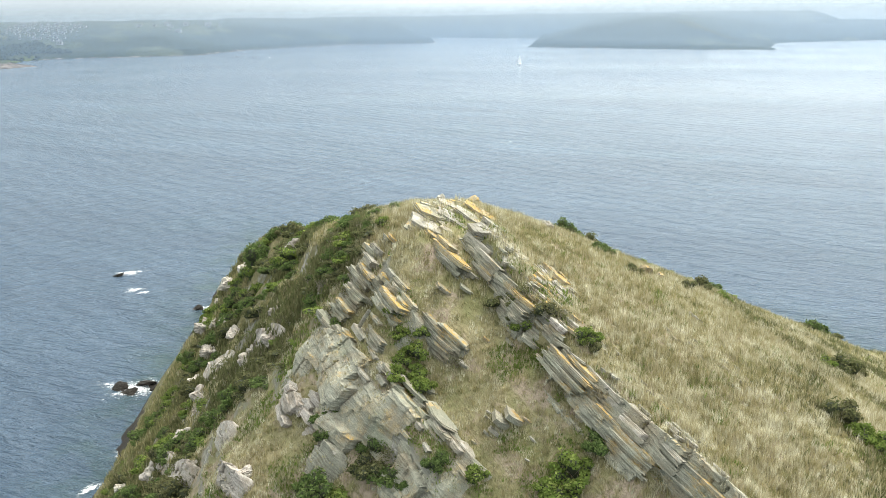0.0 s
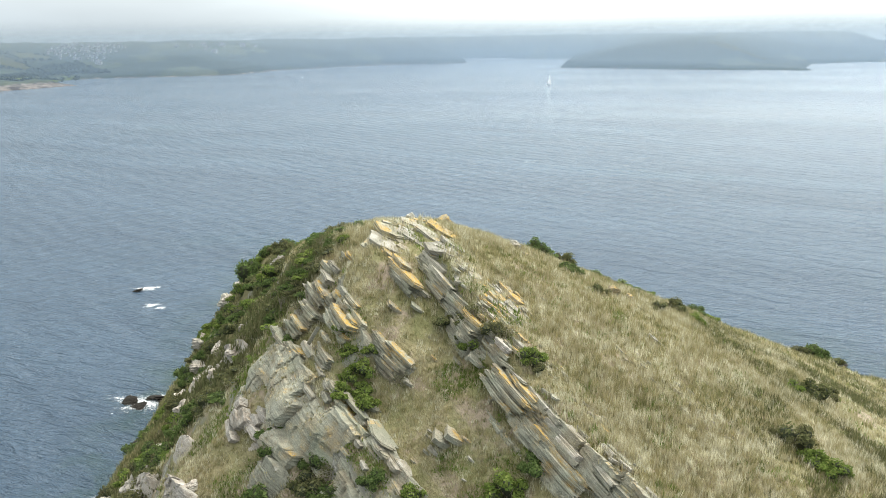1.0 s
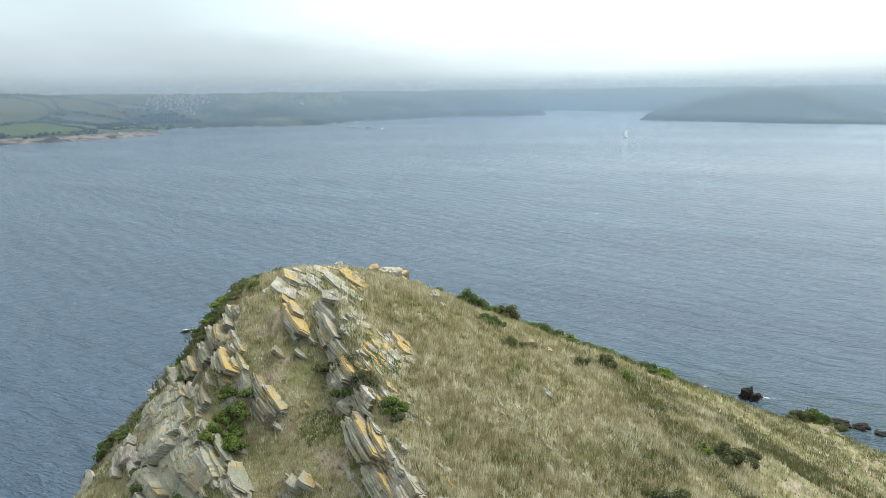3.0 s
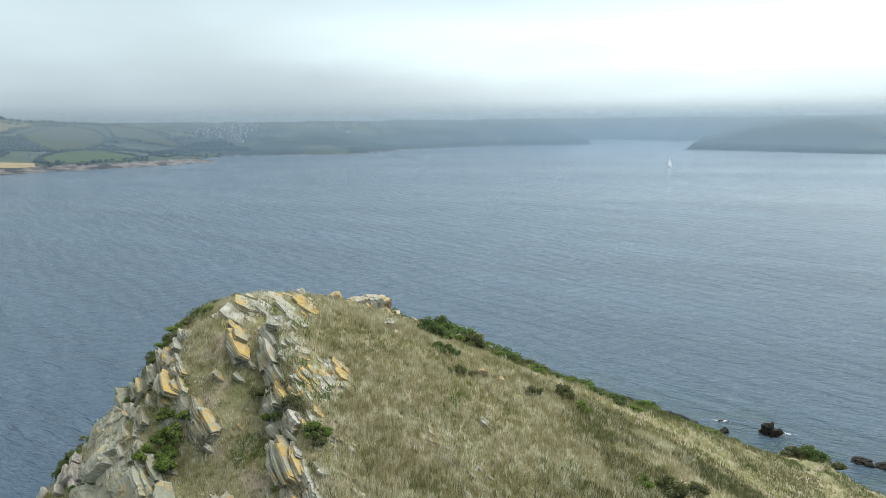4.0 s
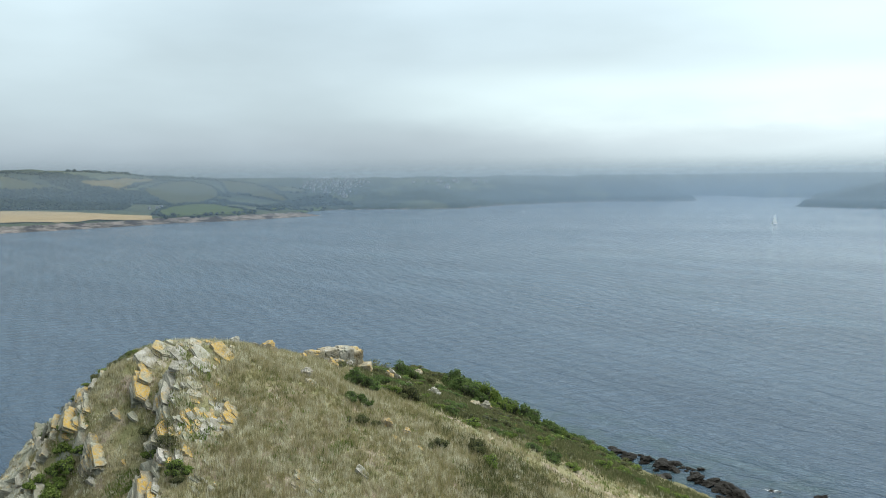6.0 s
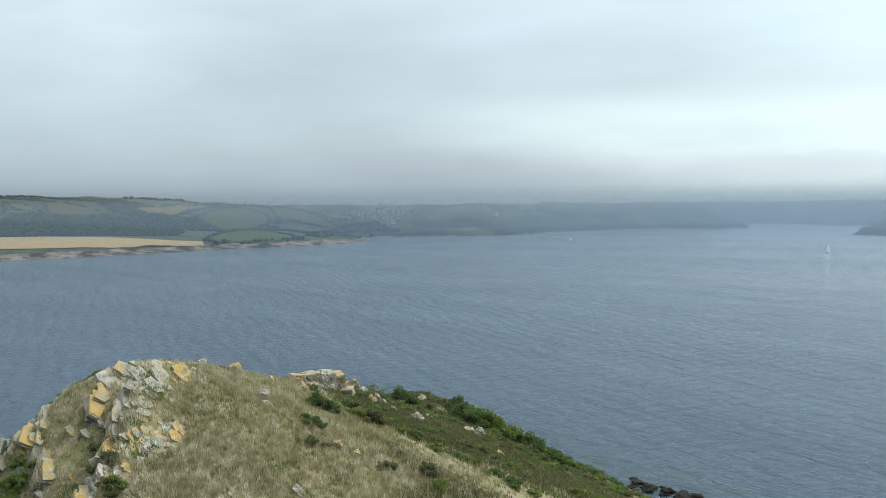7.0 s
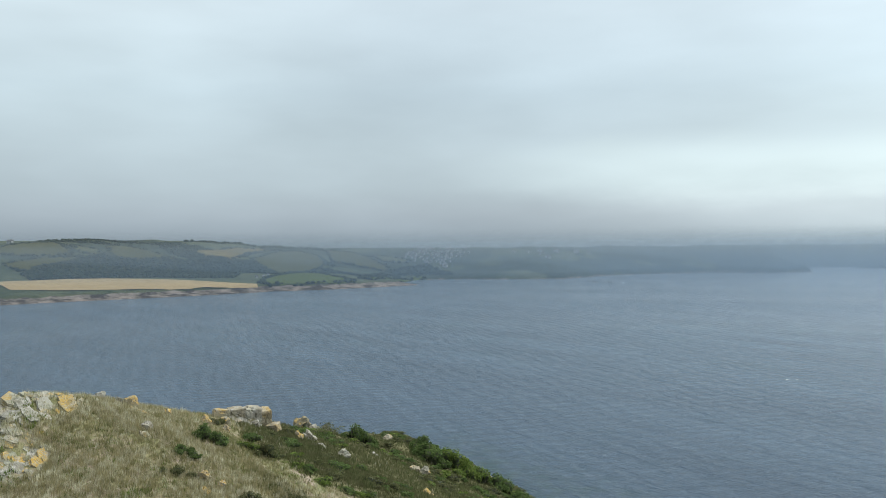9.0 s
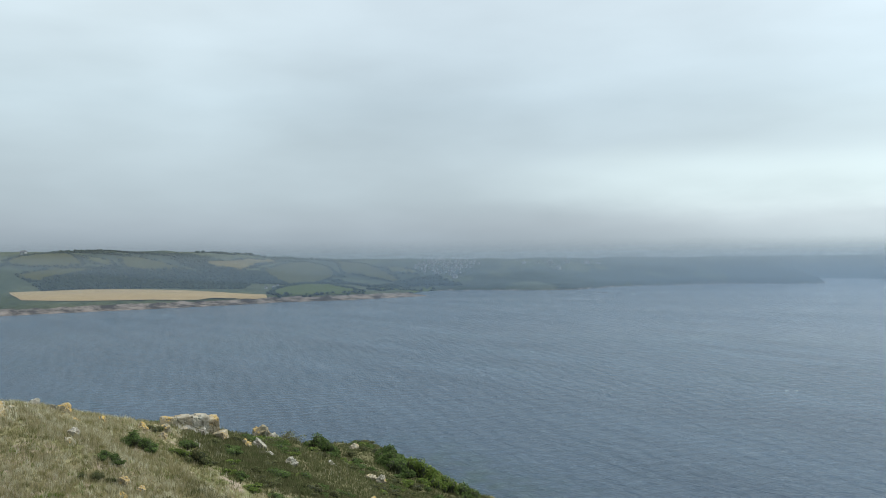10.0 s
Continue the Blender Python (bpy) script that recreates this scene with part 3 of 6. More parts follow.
def make_far(name, which, x0, x1, y0, y1, step, label):
    xs, ys = np.arange(x0, x1, step), np.arange(y0, y1, step)
    gx, gy = np.meshgrid(xs, ys)
    z, d = far_land(gx, gy, which)
    z = np.maximum(z + fbm(gx / 14, gy / 14, 3, 51) * 2.0 * smooth01(0, 20, d), -5)
    f = grid_faces(len(xs), len(ys))
    keep = (d.ravel()[f] > -30).any(1)
    me = mesh_np(name, np.stack([gx, gy, z], -1).reshape(-1, 3), f[keep], [M_MAINLAND], True)
    wood = smooth01(-0.02, 0.10, fbm(gx / 160, gy / 160, 4, 61)) * smooth01(40, 120, d)
    if which == "west":
        wood = wood * smooth01(0.10, 0.18, fbm(gx / 160, gy / 160, 4, 61)) * (d > 450)
        wood = np.maximum(np.maximum(wood, smooth01(-6, 6, wooded(gx, gy))), smooth01(1480, 1680, gy) * smooth01(0.16, 0.05, fbm(gx / 90, gy / 90, 3, 67)))
    else:
        wood = np.maximum(wood, smooth01(0.20, 0.08, fbm(gx / 90, gy / 90, 3, 69)))
    attribute(me, "wood", wood.ravel())
    attribute(me, "shore", (np.where(gy < 1480, smooth01(44, 26, d), smooth01(9, 1, d)) if which == "west" else 0.9 * smooth01(6, 0, d)).ravel())
    return tagged(new("backdrop", me), label, "coast", kind="structure")


make_far("mainland", "west", -2500, -200, 240, 3300, 12, "hazy mainland coast of fields, woods and low cliffs")
make_far("river_side", "mid", -1000, 1100, 2580, 3700, 16, "hazy wooded river mouth behind the capes")
make_far("east_head", "east", -20, 1900, 1660, 3300, 13, "hazy rounded headland with steep cliffs")


def make_haze_sheets():
    """Sheets that paint in haze, one behind the other, thin over the ground, thick where the cloud sits on the hills.
    """
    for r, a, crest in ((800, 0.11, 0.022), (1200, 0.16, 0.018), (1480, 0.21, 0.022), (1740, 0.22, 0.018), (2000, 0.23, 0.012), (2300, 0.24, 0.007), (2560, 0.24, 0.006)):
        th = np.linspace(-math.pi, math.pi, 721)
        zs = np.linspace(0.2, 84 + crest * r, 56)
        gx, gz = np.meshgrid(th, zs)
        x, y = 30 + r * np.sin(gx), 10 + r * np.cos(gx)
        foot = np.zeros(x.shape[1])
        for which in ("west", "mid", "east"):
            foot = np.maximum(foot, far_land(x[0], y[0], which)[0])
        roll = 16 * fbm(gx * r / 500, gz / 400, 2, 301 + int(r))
        # denser to the east, so the haze paints that coast paler
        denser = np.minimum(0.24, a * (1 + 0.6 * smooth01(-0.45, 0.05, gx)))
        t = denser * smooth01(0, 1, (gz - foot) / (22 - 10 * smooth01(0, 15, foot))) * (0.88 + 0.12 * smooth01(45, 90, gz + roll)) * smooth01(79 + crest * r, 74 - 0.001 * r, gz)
        me = mesh_np("mist", np.stack([x, y, gz], -1).reshape(-1, 3), grid_faces(721, len(zs)), [M_HAZE], True)
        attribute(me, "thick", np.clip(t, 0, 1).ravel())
        tagged(new("sea_mist", me), "see-through sheet adding haze in front of the far coast", "mist", kind="structure")


make_haze_sheets()


# ---- far things: stubble field, woods, houses, yacht ----
def make_field():
    u, v = np.meshgrid(np.linspace(0, 1, 60), np.linspace(0, 1, 26))
    bow = np.sin(u * math.pi)
    near = np.stack([-1200 + 200 * u + 45 * bow, 752 + 340 * u - 20 * bow], -1)
    far = np.stack([-1345 + 335 * u - 60 * bow, 813 + 287 * u + 70 * bow], -1)
    p = near * (1 - v[..., None]) + far * v[..., None]
    z, _ = far_land(p[..., 0], p[..., 1], "west")
    me = mesh_np("field", np.concatenate([p, (z + 1.1)[..., None]], -1).reshape(-1, 3), grid_faces(60, 26), [M_STUBBLE], True)
    tagged(new("stubble_field", me), "pale straw-coloured harvested field above a rocky shore", "field", kind="structure")


make_field()


FIELDS = []


def field(kind, label, *corners):
    """A farmed field draped on the far slope, its corners in plan."""
    FIELDS.append(list(corners))
    px, py = np.array(corners, float).T
    gx, gy = np.meshgrid(np.arange(px.min() - 5, px.max() + 9, 4.0), np.arange(py.min() - 5, py.max() + 9, 4.0))
    d = inland(gx, gy, FIELDS[-1]) + 6 + 4 * fbm(gx / 30, gy / 30, 2, 57)
    f = grid_faces(gx.shape[1], gx.shape[0])
    which = "east" if px.min() > 0 else "west"
    z = far_land(gx, gy, which)[0] + 1.5
    me = mesh_np("field", np.stack([gx, gy, z], -1).reshape(-1, 3), f[(d.ravel()[f] > 0).all(1)], [M_FIELDS[kind]], True)
    tagged(new("field", me), label, "field", kind="structure")


field("meadow", "green meadow between woods and the far shore", (-1040, 1134), (-1105, 1238), (-1171, 1395), (-1134, 1426), (-987, 1319), (-916, 1267), (-954, 1171), (-999, 1117))
field("olive", "broad domed olive pasture with hedges round it", (-1368, 1445), (-1411, 1556), (-1402, 1639), (-1327, 1637), (-1259, 1590), (-1232, 1534), (-1200, 1440), (-1158, 1312), (-1262, 1379))
field("ochre", "ochre stubble field high on the far hill", (-1394, 1286), (-1422, 1352), (-1472, 1504), (-1465, 1614), (-1438, 1565), (-1405, 1464), (-1344, 1348), (-1345, 1296))
field("olive", "olive pasture sloping down towards the far village", (-1349, 1697), (-1271, 1703), (-1201, 1680), (-1118, 1648), (-1077, 1602), (-1124, 1599), (-1197, 1607), (-1247, 1600))
field("pale", "narrow pale pasture on the hill beside the village", (-1207, 1688), (-1161, 1709), (-1099, 1721), (-1095, 1700), (-1135, 1672))
field("meadow", "low green meadow along the rocky far shore", (-967, 1348), (-984, 1459), (-990, 1600), (-973, 1600), (-958, 1510), (-915, 1325))
field("olive", "hedged olive pasture above the dark wood", (-1502, 1145), (-1492, 1199), (-1426, 1210), (-1368, 1225), (-1398, 1165), (-1428, 1109))
field("olive", "rough pasture below a hilltop farm", (-1566, 931), (-1652, 1081), (-1560, 1078), (-1474, 1045), (-1503, 971), (-1529, 916))
field("pale", "pale pasture near the top of the far hill", (-1555, 1090), (-1485, 1112), (-1447, 1095), (-1477, 1070))
field("olive", "sloping rough pasture between woods", (-1461, 894), (-1481, 987), (-1453, 1057), (-1429, 985), (-1410, 892))
field("olive", "pale strip of pasture down the headland's back", (327, 1947), (361, 1936), (390, 1894), (453, 1859), (415, 1842), (364, 1884))


def ball(sub):
    bm = bmesh.new()
    bmesh.ops.create_icosphere(bm, subdivisions=sub, radius=1.0)
    v = np.array([x.co[:] for x in bm.verts])
    f = np.array([[x.index for x in y.verts] for y in bm.faces])
    bm.free()
    return v, f


def make_woods():
    rng = np.random.default_rng(5)
    bv, bf = ball(2)
    vs, fs, n = [], [], 0
    pts = []
    for which, box, count in (("west", (-1800, -930, 700, 1750), 42000),):
        x, y = rng.uniform(box[0], box[1], count), rng.uniform(box[2], box[3], count)
        z = far_land(x, y, which)[0]
        ok = (wooded(x, y) > 0) & (rng.random(count) < 0.95)
        for poly in FIELDS:
            ok &= inland(x, y, poly) < 3
        pts += [(a, b, c) for a, b, c in zip(x[ok], y[ok], z[ok])]
    pts = pts[:4200]
    for poly in FIELDS[:-1]:
        for (ax, ay), (bx, by) in zip(poly, poly[1:] + poly[:1]):
            for t in np.arange(0, 1, 5.0 / math.hypot(bx - ax, by - ay)):
                x, y = ax + (bx - ax) * t + rng.normal(0, 2), ay + (by - ay) * t + rng.normal(0, 2)
                if rng.random() < 0.72:
                    pts.append((x, y, float(far_land(np.array([x]), np.array([y]), "west")[0][0])))
    for a, b, c in pts:
        r = rng.uniform(2.2, 4.6)
        k = 1 + 0.28 * np.sin(bv @ rng.normal(size=3) * 3 + rng.uniform(0, 6)) + 0.22 * np.sin(bv @ rng.normal(size=3) * 6)
        v = bv * k[:, None] * np.array([r, r, r * rng.uniform(0.6, 0.95)]) + np.array([a, b, c + r * 0.35])
        vs.append(v)
        fs.append(bf + n)
        n += len(bv)
    me = mesh_np("woods", np.concatenate(vs), np.concatenate(fs), [M_FARWOOD])
    tagged(new("far_woods", me), "dark broadleaf woods on the hazy far hills", "woods", kind="stuff")


M_FARWOOD = plain("far_woodland", (0.014, 0.022, 0.011), (0.03, 0.038, 0.02), 0.03, 0.95, 0.0, 0.1)
make_woods()


def box_bm(bm, x0, x1, y0, y1, z0, z1):
    v = [bm.verts.new(c) for c in ((x0, y0, z0), (x1, y0, z0), (x1, y1, z0), (x0, y1, z0), (x0, y0, z1), (x1, y0, z1), (x1, y1, z1), (x0, y1, z1))]
    for f in ((3, 2, 1, 0), (4, 5, 6, 7), (0, 1, 5, 4), (1, 2, 6, 5), (2, 3, 7, 6), (3, 0, 4, 7)):
        bm.faces.new([v[i] for i in f])


def house_thing(w, d, h, label):
    """A plastered house with a pitched slate roof, windows and a chimney."""
    top = new("house")
    bm = bmesh.new()
    box_bm(bm, -w / 2, w / 2, -d / 2, d / 2, -3, h)
    child("wall", bm_mesh("wall", bm, M_WALL), top)
    bm = bmesh.new()
    e, r = 0.4, d * 0.42
    a = [bm.verts.new(c) for c in ((-w / 2 - e, -d / 2 - e, h), (w / 2 + e, -d / 2 - e, h), (w / 2 + e, d / 2 + e, h), (-w / 2 - e, d / 2 + e, h), (-w / 2 - e, 0, h + r), (w / 2 + e, 0, h + r))]
    for f in ((0, 1, 5, 4), (2, 3, 4, 5), (0, 4, 3), (1, 2, 5), (3, 2, 1, 0)):
        bm.faces.new([a[i] for i in f])
    roof = child("roof", bm_mesh("roof", bm, M_ROOF), top)
    bm = bmesh.new()
    box_bm(bm, w * 0.3, w * 0.3 + 0.9, -0.45, 0.45, h + r * 0.5, h + r + 1.0)
    child("chimney", bm_mesh("chimney", bm, M_WALL), roof)
    bm = bmesh.new()
    box_bm(bm, -0.7, 0.7, -0.06, 0.06, -0.7, 0.7)
    pane = bm_mesh("window", bm, M_PANE)
    for i in range(3):
        for z in ([h * 0.28, h * 0.75] if h > 4 else [h * 0.5]):
            child("window", pane, top, pose((i - 1) * w * 0.3, -d / 2 - 0.04, z))
    return tagged(top, label, "house", "houses of the far village")


def make_village():
    rng = random.Random(3)
    small = house_thing(5, 4, 2.4, "small white plastered house with a grey slate roof")
    long = house_thing(13, 7, 4.6, "long white building with a grey slate roof among woods")
    spots = []
    while len(spots) < 95:
        u, v = rng.random(), rng.random()
        x, y = -1135 + 125 * u + rng.gauss(0, 10), 1738 + 125 * v + rng.gauss(0, 12)
        if all(abs(x - a) + abs(y - b) > 9 for a, b, _ in spots):
            spots.append((x, y, 0))
    spots += [(-1120, 1210, 0), (-1112, 1222, 0), (-1135, 1258, 0), (-900, 1901, 0), (-889, 1962, 0), (-866, 2008, 0), (-797, 2150, 0), (-858, 1972, 0), (-908, 1925, 0)]
    big = [(-831, 1962, 1), (-1642, 1012, 1), (-1655, 1020, 1), (-881, 2016, 1), (-860, 2080, 1), (-998, 1726, 1), (-820, 2124, 1)]
    first = {0: True, 1: True}
    for x, y, kind in spots + big:
        z = float(far_land(np.array([x]), np.array([y]), "west")[0][0])
        m = pose(x, y, z + 1.0, 0, 0, rng.uniform(-30, 60))
        src = (small, long)[kind]
        if first[kind]:
            src.matrix_basis = m
            first[kind] = False
        else:
            copy_thing(src, m)


make_village()


def make_yacht():
    top = new("yacht")
    top.matrix_basis = pose(-14, 1319, 0.0, 0, 4, 50) @ Matrix.Scale(0.95, 4)
    bm = bmesh.new()
    rings = []
    for i in range(13):
        t = i / 12
        half = 1.65 * math.sin(math.pi * min(1, t * 0.62 + 0.36)) ** 0.8 * (1 - max(0, (t - 0.55) / 0.45) ** 2.2)
        x, sheer = -5.2 + 10.6 * t, 1.0 + 0.35 * t * t
        rings.append([bm.verts.new((x, half * a, b)) for a, b in ((-1, sheer), (-0.92, 0.25), (-0.5, -0.35), (0, -0.55), (0.5, -0.35), (0.92, 0.25), (1, sheer))])
    for p, q in zip(rings, rings[1:]):
        for i in range(6):
            bm.faces.new((p[i], p[i + 1], q[i + 1], q[i]))
        bm.faces.new((p[6], p[0], q[0], q[6]))
    bm.faces.new(rings[0])
    bmesh.ops.remove_doubles(bm, verts=bm.verts, dist=0.01)
    child("hull", bm_mesh("hull", bm, M_HULL, True), top)
    bm = bmesh.new()
    box_bm(bm, -2.2, 2.0, -0.9, 0.9, 1.0, 1.65)
    bmesh.ops.bevel(bm, geom=bm.edges[:], offset=0.2, segments=2, affect="EDGES")
    child("cabin", bm_mesh("cabin", bm, M_HULL), top)
    for name, seg, r, mat in (("mast", ((1.0, 0, 1.2), (0.8, 0, 15.0)), 0.11, M_MAST), ("boom", ((1.0, 0, 2.4), (-3.9, 0.5, 2.5)), 0.09, M_MAST)):
        bm = bmesh.new()
        bmesh.ops.create_cone(bm, cap_ends=True, segments=10, radius1=r, radius2=r * 0.7, depth=(Vector(seg[1]) - Vector(seg[0])).length)
        a, b = Vector(seg[0]), Vector(seg[1])
        bmesh.ops.transform(bm, matrix=Matrix.Translation((a + b) / 2) @ (b - a).to_track_quat("Z", "Y").to_matrix().to_4x4(), verts=bm.verts)
        child(name, bm_mesh(name, bm, mat), top)
    for name, tack, clew, head in (("mainsail", (0.9, 0, 2.6), (-3.8, 0.5, 2.65), (0.75, 0, 14.7)), ("jib", (5.1, 0, 1.5), (0.6, 1.0, 2.0), (1.0, 0, 12.6))):
        bm = bmesh.new()
        t, c, h = Vector(tack), Vector(clew), Vector(head)
        rows = []
        for i in range(11):
            a, b = t.lerp(h, i / 10 * 0.99), c.lerp(h, i / 10 * 0.99)
            rows.append([bm.verts.new(a.lerp(b, j / 6) + Vector((0, 0.55 * math.sin(math.pi * j / 6) * (1 - i / 10), 0))) for j in range(7)])
        for p, q in zip(rows, rows[1:]):
            for j in range(6):
                bm.faces.new((p[j], p[j + 1], q[j + 1], q[j]))
        bmesh.ops.solidify(bm, geom=bm.faces[:], thickness=0.03)
        child(name, bm_mesh(name, bm, M_SAIL, True), top)
    tagged(top, "white sailing yacht under full sail on the bay", "yacht")
    boat = new("motor_boat")
    boat.matrix_basis = pose(-497, 1591, 0, 0, 0, 25) @ Matrix.Scale(0.55, 4)
    bm = bmesh.new()
    box_bm(bm, -3.5, 3.2, -1.2, 1.2, -0.3, 0.9)
    bmesh.ops.bevel(bm, geom=bm.edges[:], offset=0.35, segments=2, affect="EDGES")
    child("hull", bm_mesh("hull", bm, M_HULL), boat)
    bm = bmesh.new()
    box_bm(bm, -0.8, 1.2, -0.8, 0.8, 0.9, 2.1)
    bmesh.ops.bevel(bm, geom=bm.edges[:], offset=0.25, segments=2, affect="EDGES")
    child("cabin", bm_mesh("cabin", bm, M_HULL), boat)
    tagged(boat, "small white motor boat off the far shore", "boat")


make_yacht()


# ---- rock: laminated slabs lying in the dip of the beds ----
def slab_mesh(name, seed, mat, laminae=4):
    """A unit plate (1 long in x, 1 wide in y, 1 thick in z, top at 0): straight joint edges, split into thin flat beds that break back unevenly."""
    rng = random.Random(seed)
    corners = [(-0.5 + rng.uniform(-0.05, 0.10), -rng.uniform(0.22, 0.46)), (rng.uniform(-0.25, 0.1), -rng.uniform(0.40, 0.5)), (0.5 + rng.uniform(-0.16, 0.0), -rng.uniform(0.12, 0.46)),
               (0.5 + rng.uniform(-0.16, 0.04), rng.uniform(0.08, 0.42)), (rng.uniform(-0.1, 0.25), rng.uniform(0.38, 0.5)), (-0.5 + rng.uniform(-0.08, 0.16), rng.uniform(0.2, 0.46))]
    if rng.random() < 0.6:
        corners.insert(rng.choice((1, 4)), (rng.uniform(-0.34, -0.2), rng.choice((-1, 1)) * rng.uniform(0.30, 0.36)))
        corners.sort(key=lambda c: math.atan2(c[1], c[0]))
    outline, edge_of = [], []
    for i, (a, b) in enumerate(zip(corners, corners[1:] + corners[:1])):
        for t in (0.0, 0.3, 0.62):
            outline.append((a[0] + (b[0] - a[0]) * t + rng.uniform(-0.016, 0.016), a[1] + (b[1] - a[1]) * t + rng.uniform(-0.02, 0.02)))
            edge_of.append(i)
    n = len(outline)
    bm = bmesh.new()
    levels = [0.0] + sorted(rng.uniform(0.14, 0.9) for _ in range(laminae - 1)) + [1.0]
    rings = []
    for k in range(laminae):
        z0, z1 = -levels[k], -levels[k + 1]
        th = z0 - z1
        step = [1 + rng.uniform(-0.13, 0.05) for _ in corners]
        ox, oy, slope = rng.uniform(-0.03, 0.03), rng.uniform(-0.03, 0.03), rng.uniform(-0.05, 0.05)
        for zz, sc in ((z0 - 0.002, 0.975), (z0 - th * 0.16, 1.0), (z1 + 0.002, 0.985)):
            rings.append([bm.verts.new((x * step[edge_of[i]] * sc + ox, y * step[edge_of[i]] * sc + oy, zz + slope * x * th)) for i, (x, y) in enumerate(outline)])
    for p, q in zip(rings, rings[1:]):
        for i in range(n):
            bm.faces.new((p[i], q[i], q[(i + 1) % n], p[(i + 1) % n]))
    prev = rings[0]
    for sc in (0.72, 0.36):
        inner = [bm.verts.new((v.co.x * sc + rng.uniform(-0.02, 0.02), v.co.y * sc + rng.uniform(-0.02, 0.02), rng.uniform(-0.05, 0.06))) for v in rings[0]]
        for i in range(n):
            j = (i + 1) % n
            bm.faces.new((inner[i], prev[i], prev[j], inner[j]))
        prev = inner
    bm.faces.new(prev)
    bm.faces.new(rings[-1])
    return bm_mesh(name, bm, mat)


ROCKS = {"slate": M_SLATE, "lichen": M_LICHEN, "pale": M_PALE, "bleached": M_GUANO, "cream": M_CREAM}
SLABS = {k: [slab_mesh("slab", 10 * i + j * 101, m, 3 + (i + j) % 3) for i in range(12)] for j, (k, m) in enumerate(ROCKS.items())}
LABELS = {"slate": "grey laminated slate slab", "lichen": "slate slab with orange-yellow lichen on top", "pale": "pale weathered slate slab", "bleached": "bleached rock slab", "cream": "cream-coloured rock slab with yellow lichen"}
BED = Matrix((BED_X, BED_Y, BED_Z)).transposed().to_4x4()
rock_rng = random.Random(77)


def slab_pose(x, y, z, length, width, thick, turn=0.0, lean=0.0):
    r = rock_rng
    m = Matrix.Translation((x, y, z)) @ BED @ pose(0, 0, 0, r.uniform(-4, 4), lean + r.uniform(-4, 4), turn + r.uniform(-11, 11))
    return m @ Matrix.Diagonal((length * 1.05, width * 1.35, thick * 0.85, 1))


def slab(parent, x, y, z, kind, length, width, thick, turn=-50.0, lean=0.0):
    """One slab with the middle of its top at (x, y, z), its length down the dip."""
    return child("slab", rock_rng.choice(SLABS[kind]), parent, slab_pose(x, y, z, length, width, thick, turn, lean), LABELS[kind])


def stack(parent, x, y, kind, length, width, thick, lift=0.25, under="slate", turn=-50.0, z=None, lean=-3.0, depth=1.25):
    """Beds lying close on one another, the top one as told, those under it grey slate that reaches down into the ground."""
    r = rock_rng
    long = BED_X * math.cos(radians(turn)) + BED_Y * math.sin(radians(turn))
    ux, uy = x - long.x * length * 0.45, y - long.y * length * 0.45
    z = z if z is not None else min(on_land(x, y) + 0.6 * lift + 0.15, on_land(ux, uy) + 0.5 * lift + 0.2 + long.z * length * 0.45)
    turned = BED @ pose(0, 0, 0, r.uniform(-4, 4), lean + r.uniform(-3, 3), turn + r.uniform(-10, 10))
    down, k = 0.14, 0
    while down < depth:
        t = thick * (r.uniform(0.75, 0.95) if k == 0 else r.uniform(0.4, 1.0))
        m = Matrix.Translation((x, y, z)) @ turned @ pose(r.uniform(-0.08, 0.05) * length - 0.10 * down, r.uniform(-0.07, 0.07) * width, -down, 0, 0, r.uniform(-3, 3))
        m = m @ Matrix.Diagonal((length * r.uniform(0.94, 1.1), width * 1.4 * r.uniform(0.92, 1.08), t, 1))
        top = kind if k == 0 else under
        child("slab", r.choice(SLABS[top]), parent, m, LABELS[top])
        down += t * 0.97
        k += 1


def plate(parent, x, y, kind, length, width, thick, turn):
    """A broad plate lying flush in the ground, in the ground's own slope."""
    r = rock_rng
    nx, ny = (on_land(x - 0.9, y) - on_land(x + 0.9, y)) / 1.8, (on_land(x, y - 0.9) - on_land(x, y + 0.9)) / 1.8
    step = r.uniform(-0.02, 0.16)
    up = (Vector((nx, ny, 1)).normalized() * 0.55 + BED_Z * 0.45).normalized()
    ax = (Vector((math.cos(radians(turn)), math.sin(radians(turn)), 0)) - up * up.dot(Vector((math.cos(radians(turn)), math.sin(radians(turn)), 0)))).normalized()
    m = Matrix((ax, up.cross(ax), up)).transposed().to_4x4()
    for k in range(2):
        p = Vector((x, y, on_land(x, y) + step)) - up * (thick * 0.97 * k)
        child("slab", r.choice(SLABS[kind if k == 0 else "slate"]), parent, Matrix.Translation(p) @ m @ pose(r.uniform(-0.1, 0.1), r.uniform(-0.1, 0.1), 0, r.uniform(-3, 3), r.uniform(-3, 3), r.uniform(-4, 4)) @ Matrix.Diagonal((length, width, thick, 1)), LABELS[kind if k == 0 else "slate"])


LEDGE_TUFTS = []


